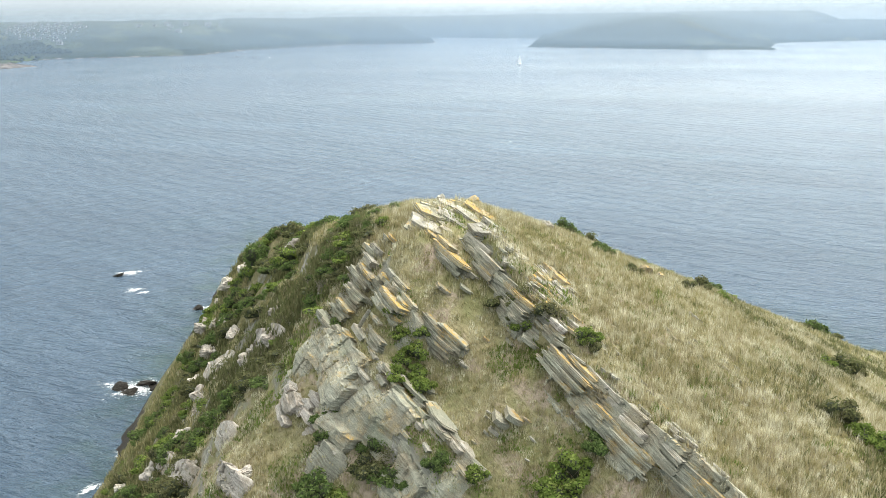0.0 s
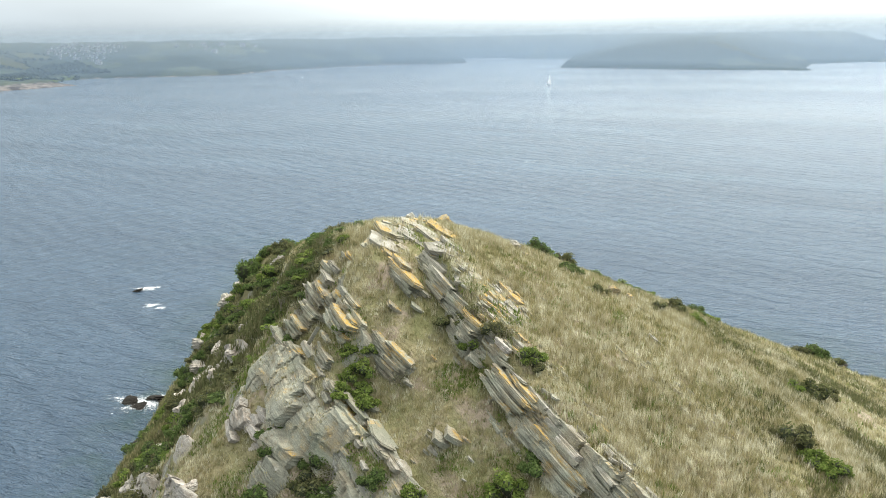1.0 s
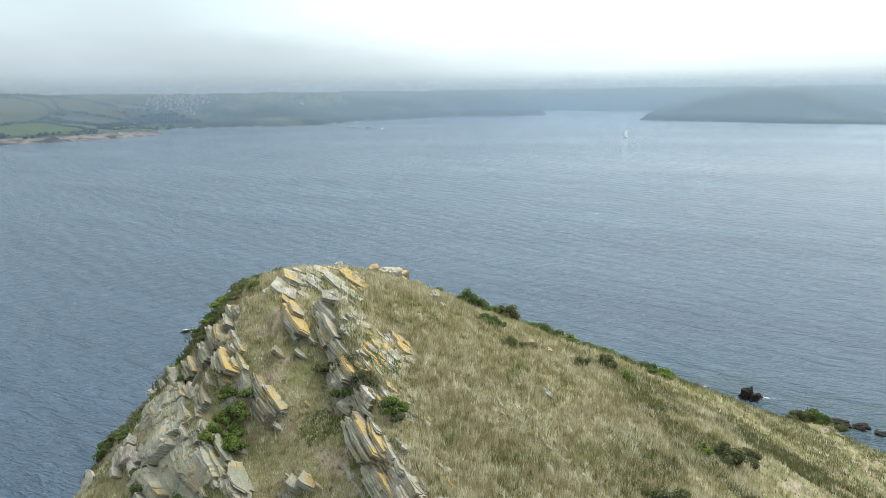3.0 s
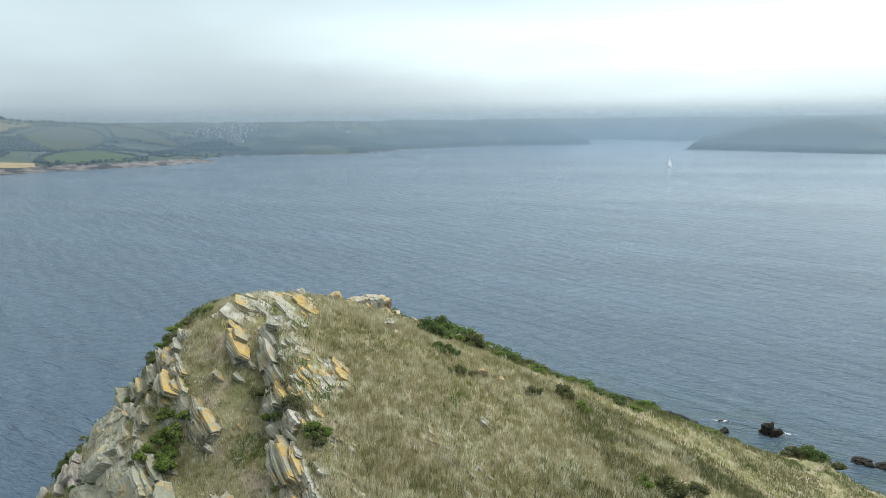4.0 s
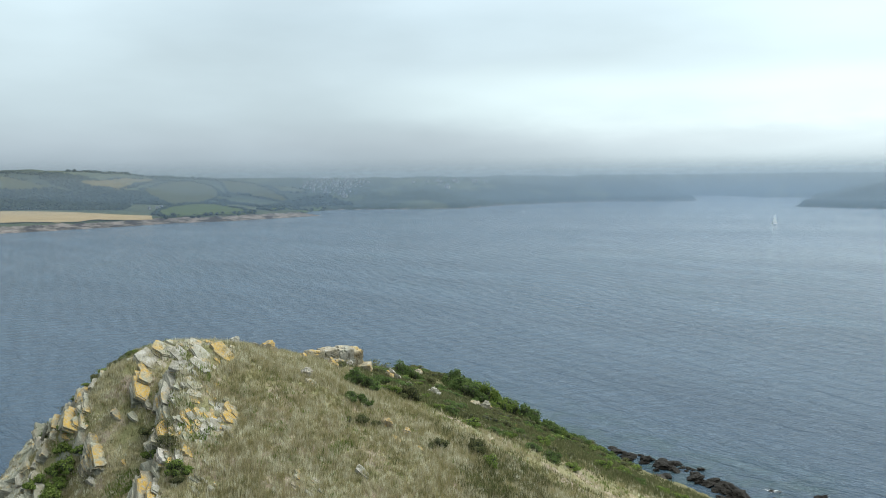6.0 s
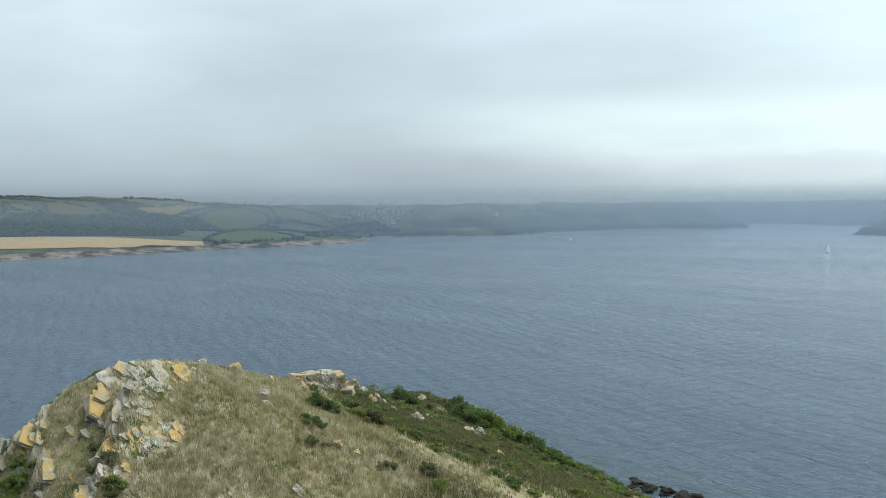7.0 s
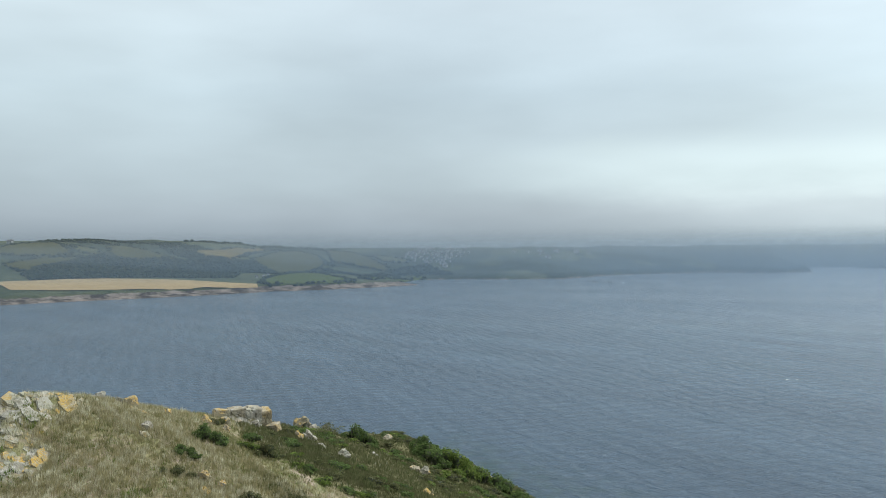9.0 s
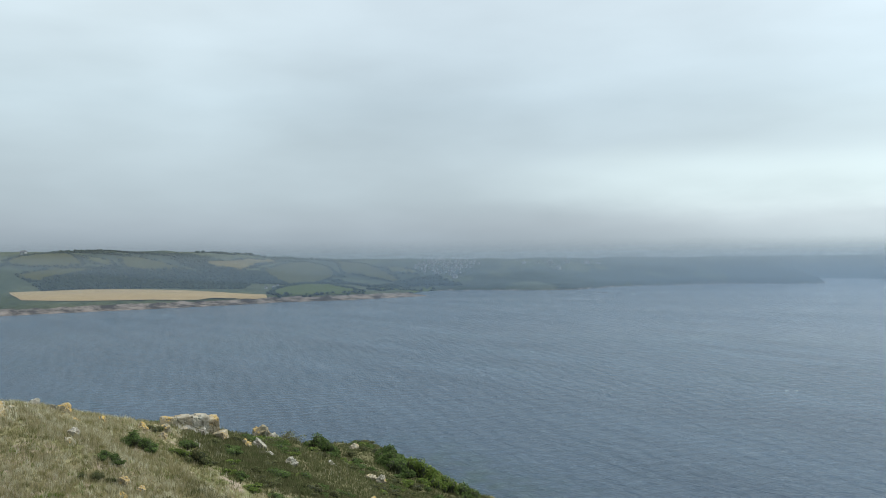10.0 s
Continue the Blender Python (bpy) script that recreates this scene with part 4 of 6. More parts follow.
def rock_face(parent, crest, run, seed, kind="slate", back=1.6, out=(-0.72, -0.69), behind=None, proud=0.12):
    """A continuous face of broken beds below a crest line (x, y, top), sunk into the ground behind and at its foot."""
    pts = np.array(crest, float)
    seg = np.hypot(*(pts[1:, :2] - pts[:-1, :2]).T)
    cum = np.concatenate([[0], np.cumsum(seg)])
    nu, nv = int(cum[-1] / 0.10), 84
    u = np.linspace(0, cum[-1], nu)
    cx, cy, cz = (np.interp(u, cum, pts[:, i]) for i in range(3))
    cz = cz + 0.35 * fbm(u / 1.3, u * 0 + seed, 3, seed)
    ends = smooth01(0, 1.2, u) * smooth01(0, 1.2, cum[-1] - u)
    ox, oy = out
    hx, hy = behind or (dip_h.x, dip_h.y)
    base = land(cx + ox * run, cy + oy * run) - 0.6
    under = land(cx, cy) - 0.4
    cz = under + (cz - under) * ends
    P = np.zeros((nu, nv, 3))
    for j in range(nv):
        v = j / (nv - 1)
        if v < 0.22:
            d = back * (1 - v / 0.22)
            P[:, j] = np.stack([cx + hx * d, cy + hy * d, cz - 0.85 * d], -1)
        else:
            w = (v - 0.22) / 0.78
            o = run * w ** 1.15
            P[:, j] = np.stack([cx + ox * o, cy + oy * o, cz + (base - cz) * w], -1)
    bz, bx = np.array(BED_Z), np.array(BED_X * math.cos(radians(-50)) + BED_Y * math.sin(radians(-50)))
    s = P @ bz + 0.22 * fbm(P[..., 0] / 1.7, P[..., 1] / 1.7 + P[..., 2] / 2, 3, seed + 5)
    r = P @ bx + 0.4 * fbm(P[..., 1] / 1.5, P[..., 2] / 1.2, 3, seed + 6)
    move = np.zeros(s.shape)
    for thick, cell, amp in ((1.9, 2.6, 0.42), (0.6, 1.6, 0.10), (0.16, 0.9, 0.022)):
        i = np.floor(s / thick)
        q = r / cell + hash2(i, i * 0, seed) * 7
        j = np.floor(q)
        move -= amp * 0.9 * ((q - j) * cell < 0.13)
        move += amp * (hash2(i, j, seed + 3) - 0.5) * 2
    move += 0.35 * fbm(P[..., 0] / 1.8 + seed, P[..., 2] / 1.8, 3, seed + 8)
    vv = np.linspace(0, 1, nv)
    move += proud * (0.75 + 2.2 * fbm(P[..., 0] / 2.6, P[..., 1] / 2.6, 2, seed + 31)) * smooth01(0.2, 0.55, vv)
    mask = smooth01(0.0, 0.24, vv) * smooth01(1.0, 0.9, vv)
    N = np.array([ox, oy, 0.35]) / math.hypot(1.0, 0.35)
    P = P + N * (move * mask * ends[:, None])[..., None]
    me = mesh_np("face", P.reshape(-1, 3), grid_faces(nv, nu), [ROCKS[kind]])
    child("face", me, parent, None, "jointed laminated slate face")
    flat = np.abs(np.diff(P[:, :, 2], axis=1)) < 0.8 * np.linalg.norm(np.diff(P[:, :, :2], axis=1), axis=2) + 0.004
    ia, ja = np.nonzero(flat[:, 20:76])
    pick = hash2(ia, ja, seed + 17) < 0.13
    LEDGE_TUFTS.append(P[ia[pick], ja[pick] + 20])


def outcrop(label):
    return tagged(new("rock_outcrop"), label, "rock outcrop")


spine = outcrop("long rib of tilted grey slate beds with yellow lichen")
rock_face(spine, [(10.6, 36.4, 54.6), (8.6, 38.6, 55.7), (6.8, 40.0, 56.5), (5.0, 41.9, 57.3), (3.0, 43.7, 58.2), (1.7, 45.2, 58.9), (1.0, 46.6, 59.4)], 1.7, 11)
rock_face(spine, [(0.6, 47.7, 59.4), (-0.8, 49.5, 60.7), (-2.4, 51.8, 62.3), (-3.8, 53.8, 63.4), (-4.6, 55.0, 63.6)], 1.2, 12)
# x, y, z, kind, length, width, thickness
for x, y, z, kind, n, w, h in ((-3.7, 53.6, 63.5, "pale", 3.2, 1.3, 0.40), (-3.0, 52.2, 62.8, "pale", 3.0, 1.1, 0.42), (-2.4, 51.6, 62.2, "slate", 2.4, 1.1, 0.35), (-1.6, 50.7, 61.8, "slate", 2.6, 1.0, 0.40), (-4.2, 52.5, 62.4, "lichen", 1.8, 0.7, 0.35)):
    stack(spine, x, y, kind, n, w, h * 0.85, z=z - 0.12)
for x, y, z, kind, n, w, h in ((-0.8, 49.5, 61.1, "lichen", 3.2, 1.2, 0.45), (0.1, 50.0, 61.4, "pale", 2.8, 0.9, 0.26), (1.6, 46.8, 60.2, "bleached", 1.5, 1.0, 0.55), (2.1, 44.4, 58.6, "lichen", 4.0, 1.3, 0.50), (2.8, 44.2, 58.6, "lichen", 3.4, 0.8, 0.34)):
    stack(spine, x, y, kind, n, w, h * 0.85, z=z - 0.12)
for x, y, z, kind, n, w, h in ((3.8, 43.7, 58.1, "pale", 2.0, 0.8, 0.35), (4.7, 42.8, 57.5, "pale", 2.1, 0.8, 0.35), (5.0, 42.1, 57.0, "pale", 2.3, 1.0, 0.40), (5.6, 41.2, 56.5, "bleached", 2.2, 1.0, 0.45), (4.6, 41.6, 56.4, "lichen", 3.6, 0.9, 0.45), (5.6, 40.5, 55.7, "lichen", 3.2, 1.0, 0.45)):
    stack(spine, x, y, kind, n, w, h * 0.85, z=z - 0.12)
for x, y, z, kind, n, w, h in ((6.6, 40.8, 56.2, "slate", 2.4, 0.8, 0.40), (7.5, 39.7, 55.8, "pale", 2.4, 1.0, 0.40), (8.4, 38.8, 55.2, "slate", 2.6, 1.0, 0.40), (9.6, 37.4, 54.6, "lichen", 2.6, 1.0, 0.40), (3.4, 42.6, 57.0, "slate", 2.6, 0.8, 0.5)):
    stack(spine, x, y, kind, n, w, h * 0.85, z=z - 0.12)
for i in range(45):
    t = rock_rng.random() * (len(RIB_A) - 1)
    a, b = RIB_A[int(t)], RIB_A[int(t) + 1]
    f, off = t - int(t), rock_rng.uniform(-0.9, 1.6)
    x, y = a[0] + (b[0] - a[0]) * f + dip_h.x * off, a[1] + (b[1] - a[1]) * f + dip_h.y * off
    slab(spine, x, y, on_land(x, y) + rock_rng.uniform(0.0, 0.2), rock_rng.choice(("slate", "slate", "pale", "lichen")), rock_rng.uniform(0.6, 1.9), rock_rng.uniform(0.4, 0.9), rock_rng.uniform(0.15, 0.35), -50 + rock_rng.uniform(-20, 20), -8)

crown = outcrop("summit crag of pale tilted slate slabs with patches of lichen")
rock_face(crown, [(-4.4, 50.4, 60.9), (-6.0, 52.0, 62.6), (-7.2, 53.6, 63.6)], 1.1, 13)
rock_face(crown, [(-6.9, 53.4, 63.2), (-8.0, 54.6, 64.0), (-8.5, 56.2, 64.1), (-8.0, 58.2, 63.9), (-7.4, 60.2, 63.5)], 1.5, 14)
for x, y, z, kind, n, w, h in ((-5.9, 52.4, 63.4, "lichen", 4.4, 1.1, 0.50), (-6.3, 53.3, 63.9, "lichen", 2.1, 0.9, 0.45), (-4.9, 52.0, 62.5, "slate", 2.6, 0.9, 0.40), (-7.3, 54.2, 64.2, "lichen", 2.0, 1.0, 0.40)):
    stack(crown, x, y, kind, n * 0.9, w, h * 0.85, z=z - 0.22)
# the summit plates lie flush, like paving
for x, y, kind, n, w in ((-7.7, 55.3, "pale", 3.0, 2.2), (-7.5, 56.9, "slate", 2.6, 1.6), (-6.0, 57.1, "pale", 2.8, 1.5), (-5.0, 58.7, "pale", 3.4, 1.7), (-6.6, 59.8, "pale", 2.8, 1.7), (-4.4, 60.5, "lichen", 2.6, 1.6),
                         (-6.8, 62.2, "pale", 4.0, 1.7), (-3.7, 54.6, "pale", 2.0, 1.6), (-4.6, 56.0, "pale", 2.0, 1.5), (-2.9, 55.8, "pale", 2.0, 1.5), (-3.3, 57.4, "pale", 1.5, 1.1), (-2.0, 53.6, "pale", 1.7, 1.1)):
    plate(crown, x, y, kind, n * 1.12, w * 1.2, 0.42, 5 + rock_rng.uniform(-22, 22))
for x, y, kind, n, w in ((-5.2, 64.4, "pale", 1.8, 1.3), (-4.4, 66.2, "pale", 1.4, 1.1), (-3.4, 67.6, "lichen", 2.4, 1.4), (-7.8, 58.6, "slate", 2.0, 1.4), (-3.0, 64.0, "pale", 1.2, 0.9), (-1.9, 52.0, "pale", 1.4, 1.0), (-1.2, 52.9, "pale", 1.2, 0.9)):
    plate(crown, x, y, kind, n * 1.1, w * 1.15, 0.5, 5 + rock_rng.uniform(-40, 40))
for i in range(40):
    x, y = rock_rng.uniform(-8.0, -2.4), rock_rng.uniform(53, 63)
    plate(crown, x, y, rock_rng.choice(("pale", "slate", "slate", "pale", "slate", "lichen")), rock_rng.uniform(0.6, 1.5), rock_rng.uniform(0.4, 0.9), 0.3, rock_rng.uniform(-40, 40))


west = outcrop("broad jointed face of green-grey slate with yellow lichen")
rock_face(west, [(-16.4, 50.8, 57.6), (-15.0, 49.6, 58.6), (-13.2, 48.0, 58.9), (-11.4, 46.2, 58.3), (-9.6, 44.6, 57.6), (-8.0, 43.0, 56.6), (-6.2, 41.6, 55.6), (-4.4, 40.4, 54.5), (-3.2, 39.6, 53.6)], 3.0, 15, back=2.4, proud=0.75)
rock_face(west, [(-7.6, 46.9, 59.6), (-8.8, 48.4, 60.7), (-10.2, 50.2, 61.2), (-11.9, 52.0, 61.6), (-12.2, 53.6, 62.4), (-11.8, 55.2, 63.0)], 1.3, 16)
rock_face(west, [(-4.2, 46.2, 58.3), (-5.4, 47.2, 58.9), (-6.6, 48.4, 59.5)], 0.8, 17, back=0.4)
for x, y, z, kind, n, w, h in ((-11.5, 52.2, 62.0, "lichen", 3.2, 1.3, 0.50), (-8.8, 50.0, 62.0, "lichen", 2.0, 1.4, 0.50), (-10.0, 51.0, 62.0, "lichen", 1.8, 1.2, 0.45), (-9.3, 48.8, 61.4, "lichen", 3.0, 1.4, 0.55), (-12.1, 51.0, 61.0, "slate", 2.6, 1.0, 0.35)):
    stack(west, x, y, kind, n * 0.85, w, h * 0.8, z=z - 0.35)
for x, y, z, kind, n, w, h in ((-12.9, 50.4, 60.2, "slate", 2.2, 1.0, 0.35), (-11.4, 53.4, 62.6, "pale", 2.0, 1.4, 0.5), (-11.2, 54.4, 63.2, "pale", 2.2, 1.2, 0.5), (-10.0, 55.0, 63.6, "lichen", 2.0, 1.6, 0.4), (-9.2, 52.8, 63.0, "lichen", 2.2, 1.4, 0.35)):
    stack(west, x, y, kind, n * 0.85, w, h * 0.8, z=z - 0.35)
for x, y, z, kind, n, w, h in ((-6.4, 47.9, 59.9, "lichen", 3.0, 0.9, 0.35), (-5.2, 47.3, 59.5, "slate", 3.0, 0.9, 0.30), (-5.8, 47.0, 59.1, "slate", 2.6, 0.8, 0.30), (-10.2, 47.0, 59.5, "slate", 2.4, 0.7, 0.25), (-9.0, 47.8, 60.3, "lichen", 1.0, 0.8, 0.4)):
    stack(west, x, y, kind, n * 0.85, w, h * 0.8, z=z - 0.35)
for i in range(26):
    x = rock_rng.uniform(-15, -4)
    y = 49.4 + (x + 15) * -0.86 + rock_rng.uniform(-0.2, 1.4)
    slab(west, x, y, on_land(x, y) + rock_rng.uniform(0.2, 0.5), rock_rng.choice(("slate", "slate", "pale")), rock_rng.uniform(0.9, 2.4), rock_rng.uniform(0.6, 1.2), rock_rng.uniform(0.2, 0.5))
rock_face(west, [(-17.4, 47.4, 55.0), (-16.6, 46.6, 55.2), (-15.4, 45.4, 55.1), (-14.2, 44.4, 54.7), (-13.4, 43.8, 54.2)], 0.8, 18, "bleached", back=0.6)
rock_face(west, [(-14.2, 43.6, 54.0), (-12.8, 42.4, 53.9), (-11.4, 41.4, 53.0)], 1.0, 19, back=0.6)
for i in range(16):
    f = rock_rng.random()
    x, y = -17.0 + 4.5 * f + rock_rng.gauss(0, 0.4), 47.0 - 3.6 * f + rock_rng.gauss(0, 0.4)
    slab(west, x, y, on_land(x, y) + rock_rng.uniform(0.2, 0.7), "bleached", rock_rng.uniform(0.6, 1.3), rock_rng.uniform(0.5, 0.9), rock_rng.uniform(0.4, 0.8), lean=rock_rng.uniform(0, 30))
for i in range(20):
    t = rock_rng.random() * (len(RIB_C) - 1)
    a, b = RIB_C[int(t)], RIB_C[int(t) + 1]
    f, off = t - int(t), rock_rng.uniform(-1.6, 1.2)
    x, y = a[0] + (b[0] - a[0]) * f + dip_h.x * off, a[1] + (b[1] - a[1]) * f + dip_h.y * off
    slab(west, x, y, on_land(x, y) + rock_rng.uniform(0.0, 0.25), rock_rng.choice(("slate", "slate", "pale")), rock_rng.uniform(0.6, 1.8), rock_rng.uniform(0.4, 1.0), rock_rng.uniform(0.2, 0.5))

north = outcrop("blocky pale crag with yellow lichen on the ridge")
rock_face(north, [(-14.6, 86.6, 57.0), (-13.6, 87.8, 57.5), (-12.6, 89.4, 57.6), (-11.6, 91.2, 57.4), (-10.4, 93.4, 56.2)], 2.2, 23, "pale", 1.6, (0.62, -0.78), (-0.7, 0.7))


def block_mesh(seed, mat):
    """A squared block of rock about 1 across, top at 0, its faces split and its edges worn."""
    bm = bmesh.new()
    bmesh.ops.create_cube(bm, size=1.0)
    bmesh.ops.subdivide_edges(bm, edges=bm.edges[:], cuts=11, use_grid_fill=True)
    off = Vector((seed * 5.1, seed * 2.3, seed))
    for v in bm.verts:
        p = v.co.copy()
        edge = sorted(abs(c) for c in p)[1]
        q = p * (1 - 0.05 * max(0.0, (edge - 0.38) / 0.12) ** 2)
        q += p.normalized() * (0.07 * noise.noise(p * 1.3 + off) + 0.035 * noise.cell(p * 3.1 + off) + 0.02 * noise.noise(p * 6.5 + off))
        crack = abs(noise.noise(Vector((p.x * 1.6, p.y * 1.6, p.z * 2.6)) + off * 2))
        q -= p.normalized() * 0.09 * max(0.0, 1 - crack / 0.07)
        v.co = q - Vector((0, 0, 0.5))
    return bm_mesh("block", bm, mat)


for i, (x, y, z, kind, n, w, h, a) in enumerate(((-13.5, 88.0, 58.0, "cream", 2.0, 2.2, 2.2, 56), (-12.6, 89.6, 58.0, "cream", 2.1, 2.3, 2.3, 63), (-11.6, 91.3, 57.8, "pale", 2.3, 2.4, 2.5, 66), (-10.8, 92.9, 57.4, "cream", 1.6, 2.1, 2.4, 58), (-9.4, 93.0, 55.6, "cream", 1.7, 1.4, 1.2, 20), (-10.4, 90.2, 56.2, "pale", 1.8, 1.2, 0.9, 40), (-11.4, 88.2, 56.6, "cream", 1.6, 1.0, 0.7, 70))):
    child("block", block_mesh(i + 3, ROCKS[kind]), north, pose(x, y, z, 4 * i - 6, 5 - 3 * i, a) @ Matrix.Diagonal((n, w, h, 1)), LABELS[kind].replace("slab", "block"))
stack(north, -9.6, 91.0, "slate", 2.6, 1.4, 0.4, 0.2)
rock_face(north, [(-26.4, 116.4, 48.6), (-25.0, 117.6, 49.3), (-23.2, 119.0, 48.8)], 0.9, 24, "lichen", 1.2, (0.62, -0.78), (-0.7, 0.7))
for x, y, kind, s in ((-24.9, 117.7, "lichen", 2.2), (-23.6, 118.6, "pale", 1.8), (-21.0, 120.0, "lichen", 1.2)):
    stack(north, x, y, kind, s, s, s * 0.6, 0.8)


STONE_LABELS = {"slate": "grey slate stone lying in dry grass", "lichen": "stone with orange lichen lying in grass", "pale": "pale bleached stone lying in grass"}


def stone(x, y, kind, length, width, thick, lift=0.15, turn=0.0):
    ob = new("stone", rock_rng.choice(SLABS[kind]))
    ob.matrix_basis = slab_pose(x, y, on_land(x, y) + lift, length, width, thick, turn)
    tagged(ob, STONE_LABELS[kind], "stone", "loose stones on the headland")


for x, y, kind, s in ((-6.7, 44.8, "slate", 0.9), (-4.7, 46.0, "pale", 0.7), (-1.3, 43.0, "slate", 1.4), (-2.1, 42.9, "slate", 1.3), (-1.2, 48.7, "slate", 1.3), (-0.4, 47.4, "slate", 1.0),
                      (-6.3, 50.1, "lichen", 0.8), (-4.8, 50.3, "slate", 0.7), (11.7, 56.2, "pale", 0.9), (2.1, 64.1, "pale", 1.0), (-2.9, 100.0, "pale", 1.6), (-5.4, 98.6, "pale", 1.4), (-10.5, 101.8, "pale", 1.6),
                      (10.5, 63.8, "lichen", 0.8), (12.4, 64.6, "lichen", 0.6), (1.8, 53.5, "lichen", 1.3), (1.0, 54.4, "lichen", 1.0), (1.6, 51.8, "pale", 1.0), (6.2, 107, "lichen", 1.4), (-10.3, 117.2, "pale", 1.2)):
    stone(x, y, kind, s * 1.4, s * 0.9, s * 0.32)
for i in range(120):
    x, y = rock_rng.gauss(0.6, 1.1), rock_rng.gauss(51.6, 2.0)
    s = rock_rng.uniform(0.25, 0.9)
    stone(x, y, rock_rng.choice(("pale", "slate", "slate", "lichen")), s * 1.5, s * 0.9, s * 0.35, 0.02, rock_rng.uniform(-60, 30))
for cx, cy, n, sp in ((9.5, 51.5, 12, 0.9), (13.0, 49.5, 12, 0.8), (7.2, 44.0, 14, 0.9), (9.0, 41.5, 12, 0.8), (14.5, 47.0, 8, 0.6), (-2.5, 42.5, 12, 1.0), (4.5, 47.5, 8, 0.8)):
    for i in range(n):
        s = rock_rng.uniform(0.2, 0.6)
        stone(rock_rng.gauss(cx, sp), rock_rng.gauss(cy, sp), rock_rng.choice(("slate", "slate", "pale")), s * 1.8, s * 0.7, s * 0.4, 0.08, rock_rng.uniform(-20, 20))

splinter = tagged(new("slate_splinter", SLABS["slate"][2]), "thin upright splinter of slate leaning in the grass", "stone")
splinter.matrix_basis = Matrix.Translation((-11.5, 47.6, on_land(-11.5, 47.6) + 0.7)) @ Euler((radians(15), radians(28), radians(20))).to_matrix().to_4x4() @ Matrix.Diagonal((0.28, 0.16, 2.0, 1)) @ Matrix.Translation((0, 0, 0.5))


# ---- rough crags on the seaward cliff, reefs at the water ----
def crag_mesh(name, seed, mat, sub=4, ledge=0.10):
    bm = bmesh.new()
    bmesh.ops.create_icosphere(bm, subdivisions=sub, radius=1.0)
    off = Vector((seed * 7.3, seed * 3.1, seed * 1.7))
    for v in bm.verts:
        p = v.co.copy()
        d = 1 + 0.55 * noise.noise(p * 1.1 + off) + 0.30 * noise.noise(p * 2.3 + off * 2) + 0.16 * noise.noise(p * 5.1 + off)
        q = Vector((p.x * d, p.y * d, p.z * d))
        s = q.dot(Vector((0.5, 0.37, 0.78))) / ledge / 2.2 + noise.noise(q * 0.9 + off) * 1.5
        f = s - math.floor(s)
        q *= 1 - 0.16 * (f * f)
        v.co = q
    return bm_mesh(name, bm, mat)


BOULDERS = {k: [crag_mesh("boulder", i + 11 + 5 * j, ROCKS[k], 3, 0.3) for i in range(3)] for j, k in enumerate(("pale", "lichen", "cream"))}
CRAGS = [crag_mesh("crag", i + 1, M_GUANO) for i in range(5)]
REEFS = [crag_mesh("reef", i + 21, M_REEF, 3, 0.22) for i in range(6)]


def crag(x, y, s, kinds, name, label, category, group, flat=0.75, z=None, sink=0.25):
    ob = new(name, rock_rng.choice(kinds))
    z = on_land(x, y) if z is None else z
    s *= 0.72
    ob.matrix_basis = pose(x, y, z + s * flat * (0.5 - sink), rock_rng.uniform(-20, 20), rock_rng.uniform(-20, 20), rock_rng.uniform(0, 360)) @ Matrix.Diagonal((s * rock_rng.uniform(0.8, 1.3), s * rock_rng.uniform(0.7, 1.1), s * flat, 1))
    return tagged(ob, label, category, group)


for x, y, s, kind in ((-8.2, 66.2, 1.0, "pale"), (-6.6, 67.6, 0.8, "pale"), (-5.6, 68.2, 1.2, "lichen"), (-3.9, 71.5, 0.7, "lichen"), (-3.8, 76.6, 0.9, "lichen"), (-2.4, 78.3, 0.8, "lichen"), (-23.3, 114.0, 2.2, "lichen"), (-22.0, 115.6, 1.8, "pale"),
                      (-8.8, 99.6, 1.4, "pale"), (-3.0, 99.9, 1.5, "pale"), (-6.2, 121.6, 1.3, "cream"), (-25.7, 141.2, 1.4, "cream"), (0.8, 65.1, 1.0, "pale"), (9.0, 65.0, 0.9, "lichen"), (10.3, 65.8, 0.6, "lichen"), (-6.1, 81.4, 1.0, "lichen"), (-7.5, 96.0, 1.2, "lichen"), (-1.4, 82.5, 0.7, "pale"), (-4.5, 121.7, 1.6, "lichen")):
    crag(x, y, s, BOULDERS[kind], "boulder", "orange-lichened boulder on the grassy ridge" if kind != "pale" else "pale grey boulder standing out of the grass", "rock", "boulders on the ridge", 0.95, None, 0.15)
for x, y, s in ((-48.5, 110.6, 2.6), (-33.6, 82.3, 1.4), (-32.3, 75.7, 1.2), (-38.6, 82.0, 1.4), (-36.4, 77.3, 1.4),
                (-35.1, 70.0, 1.2), (-36.8, 68.4, 1.0), (-38.7, 69.6, 1.4), (-25.9, 51.2, 1.1), (-26.9, 50.8, 1.2), (-27.6, 52.2, 0.9), (-45.6, 75.8, 1.6), (-23.9, 61.4, 0.9), (-20.9, 57.2, 1.2)):
    crag(x, y, s, CRAGS, "crag", "pale bleached crag on the scrubby sea cliff", "rock", "crags on the cliff")
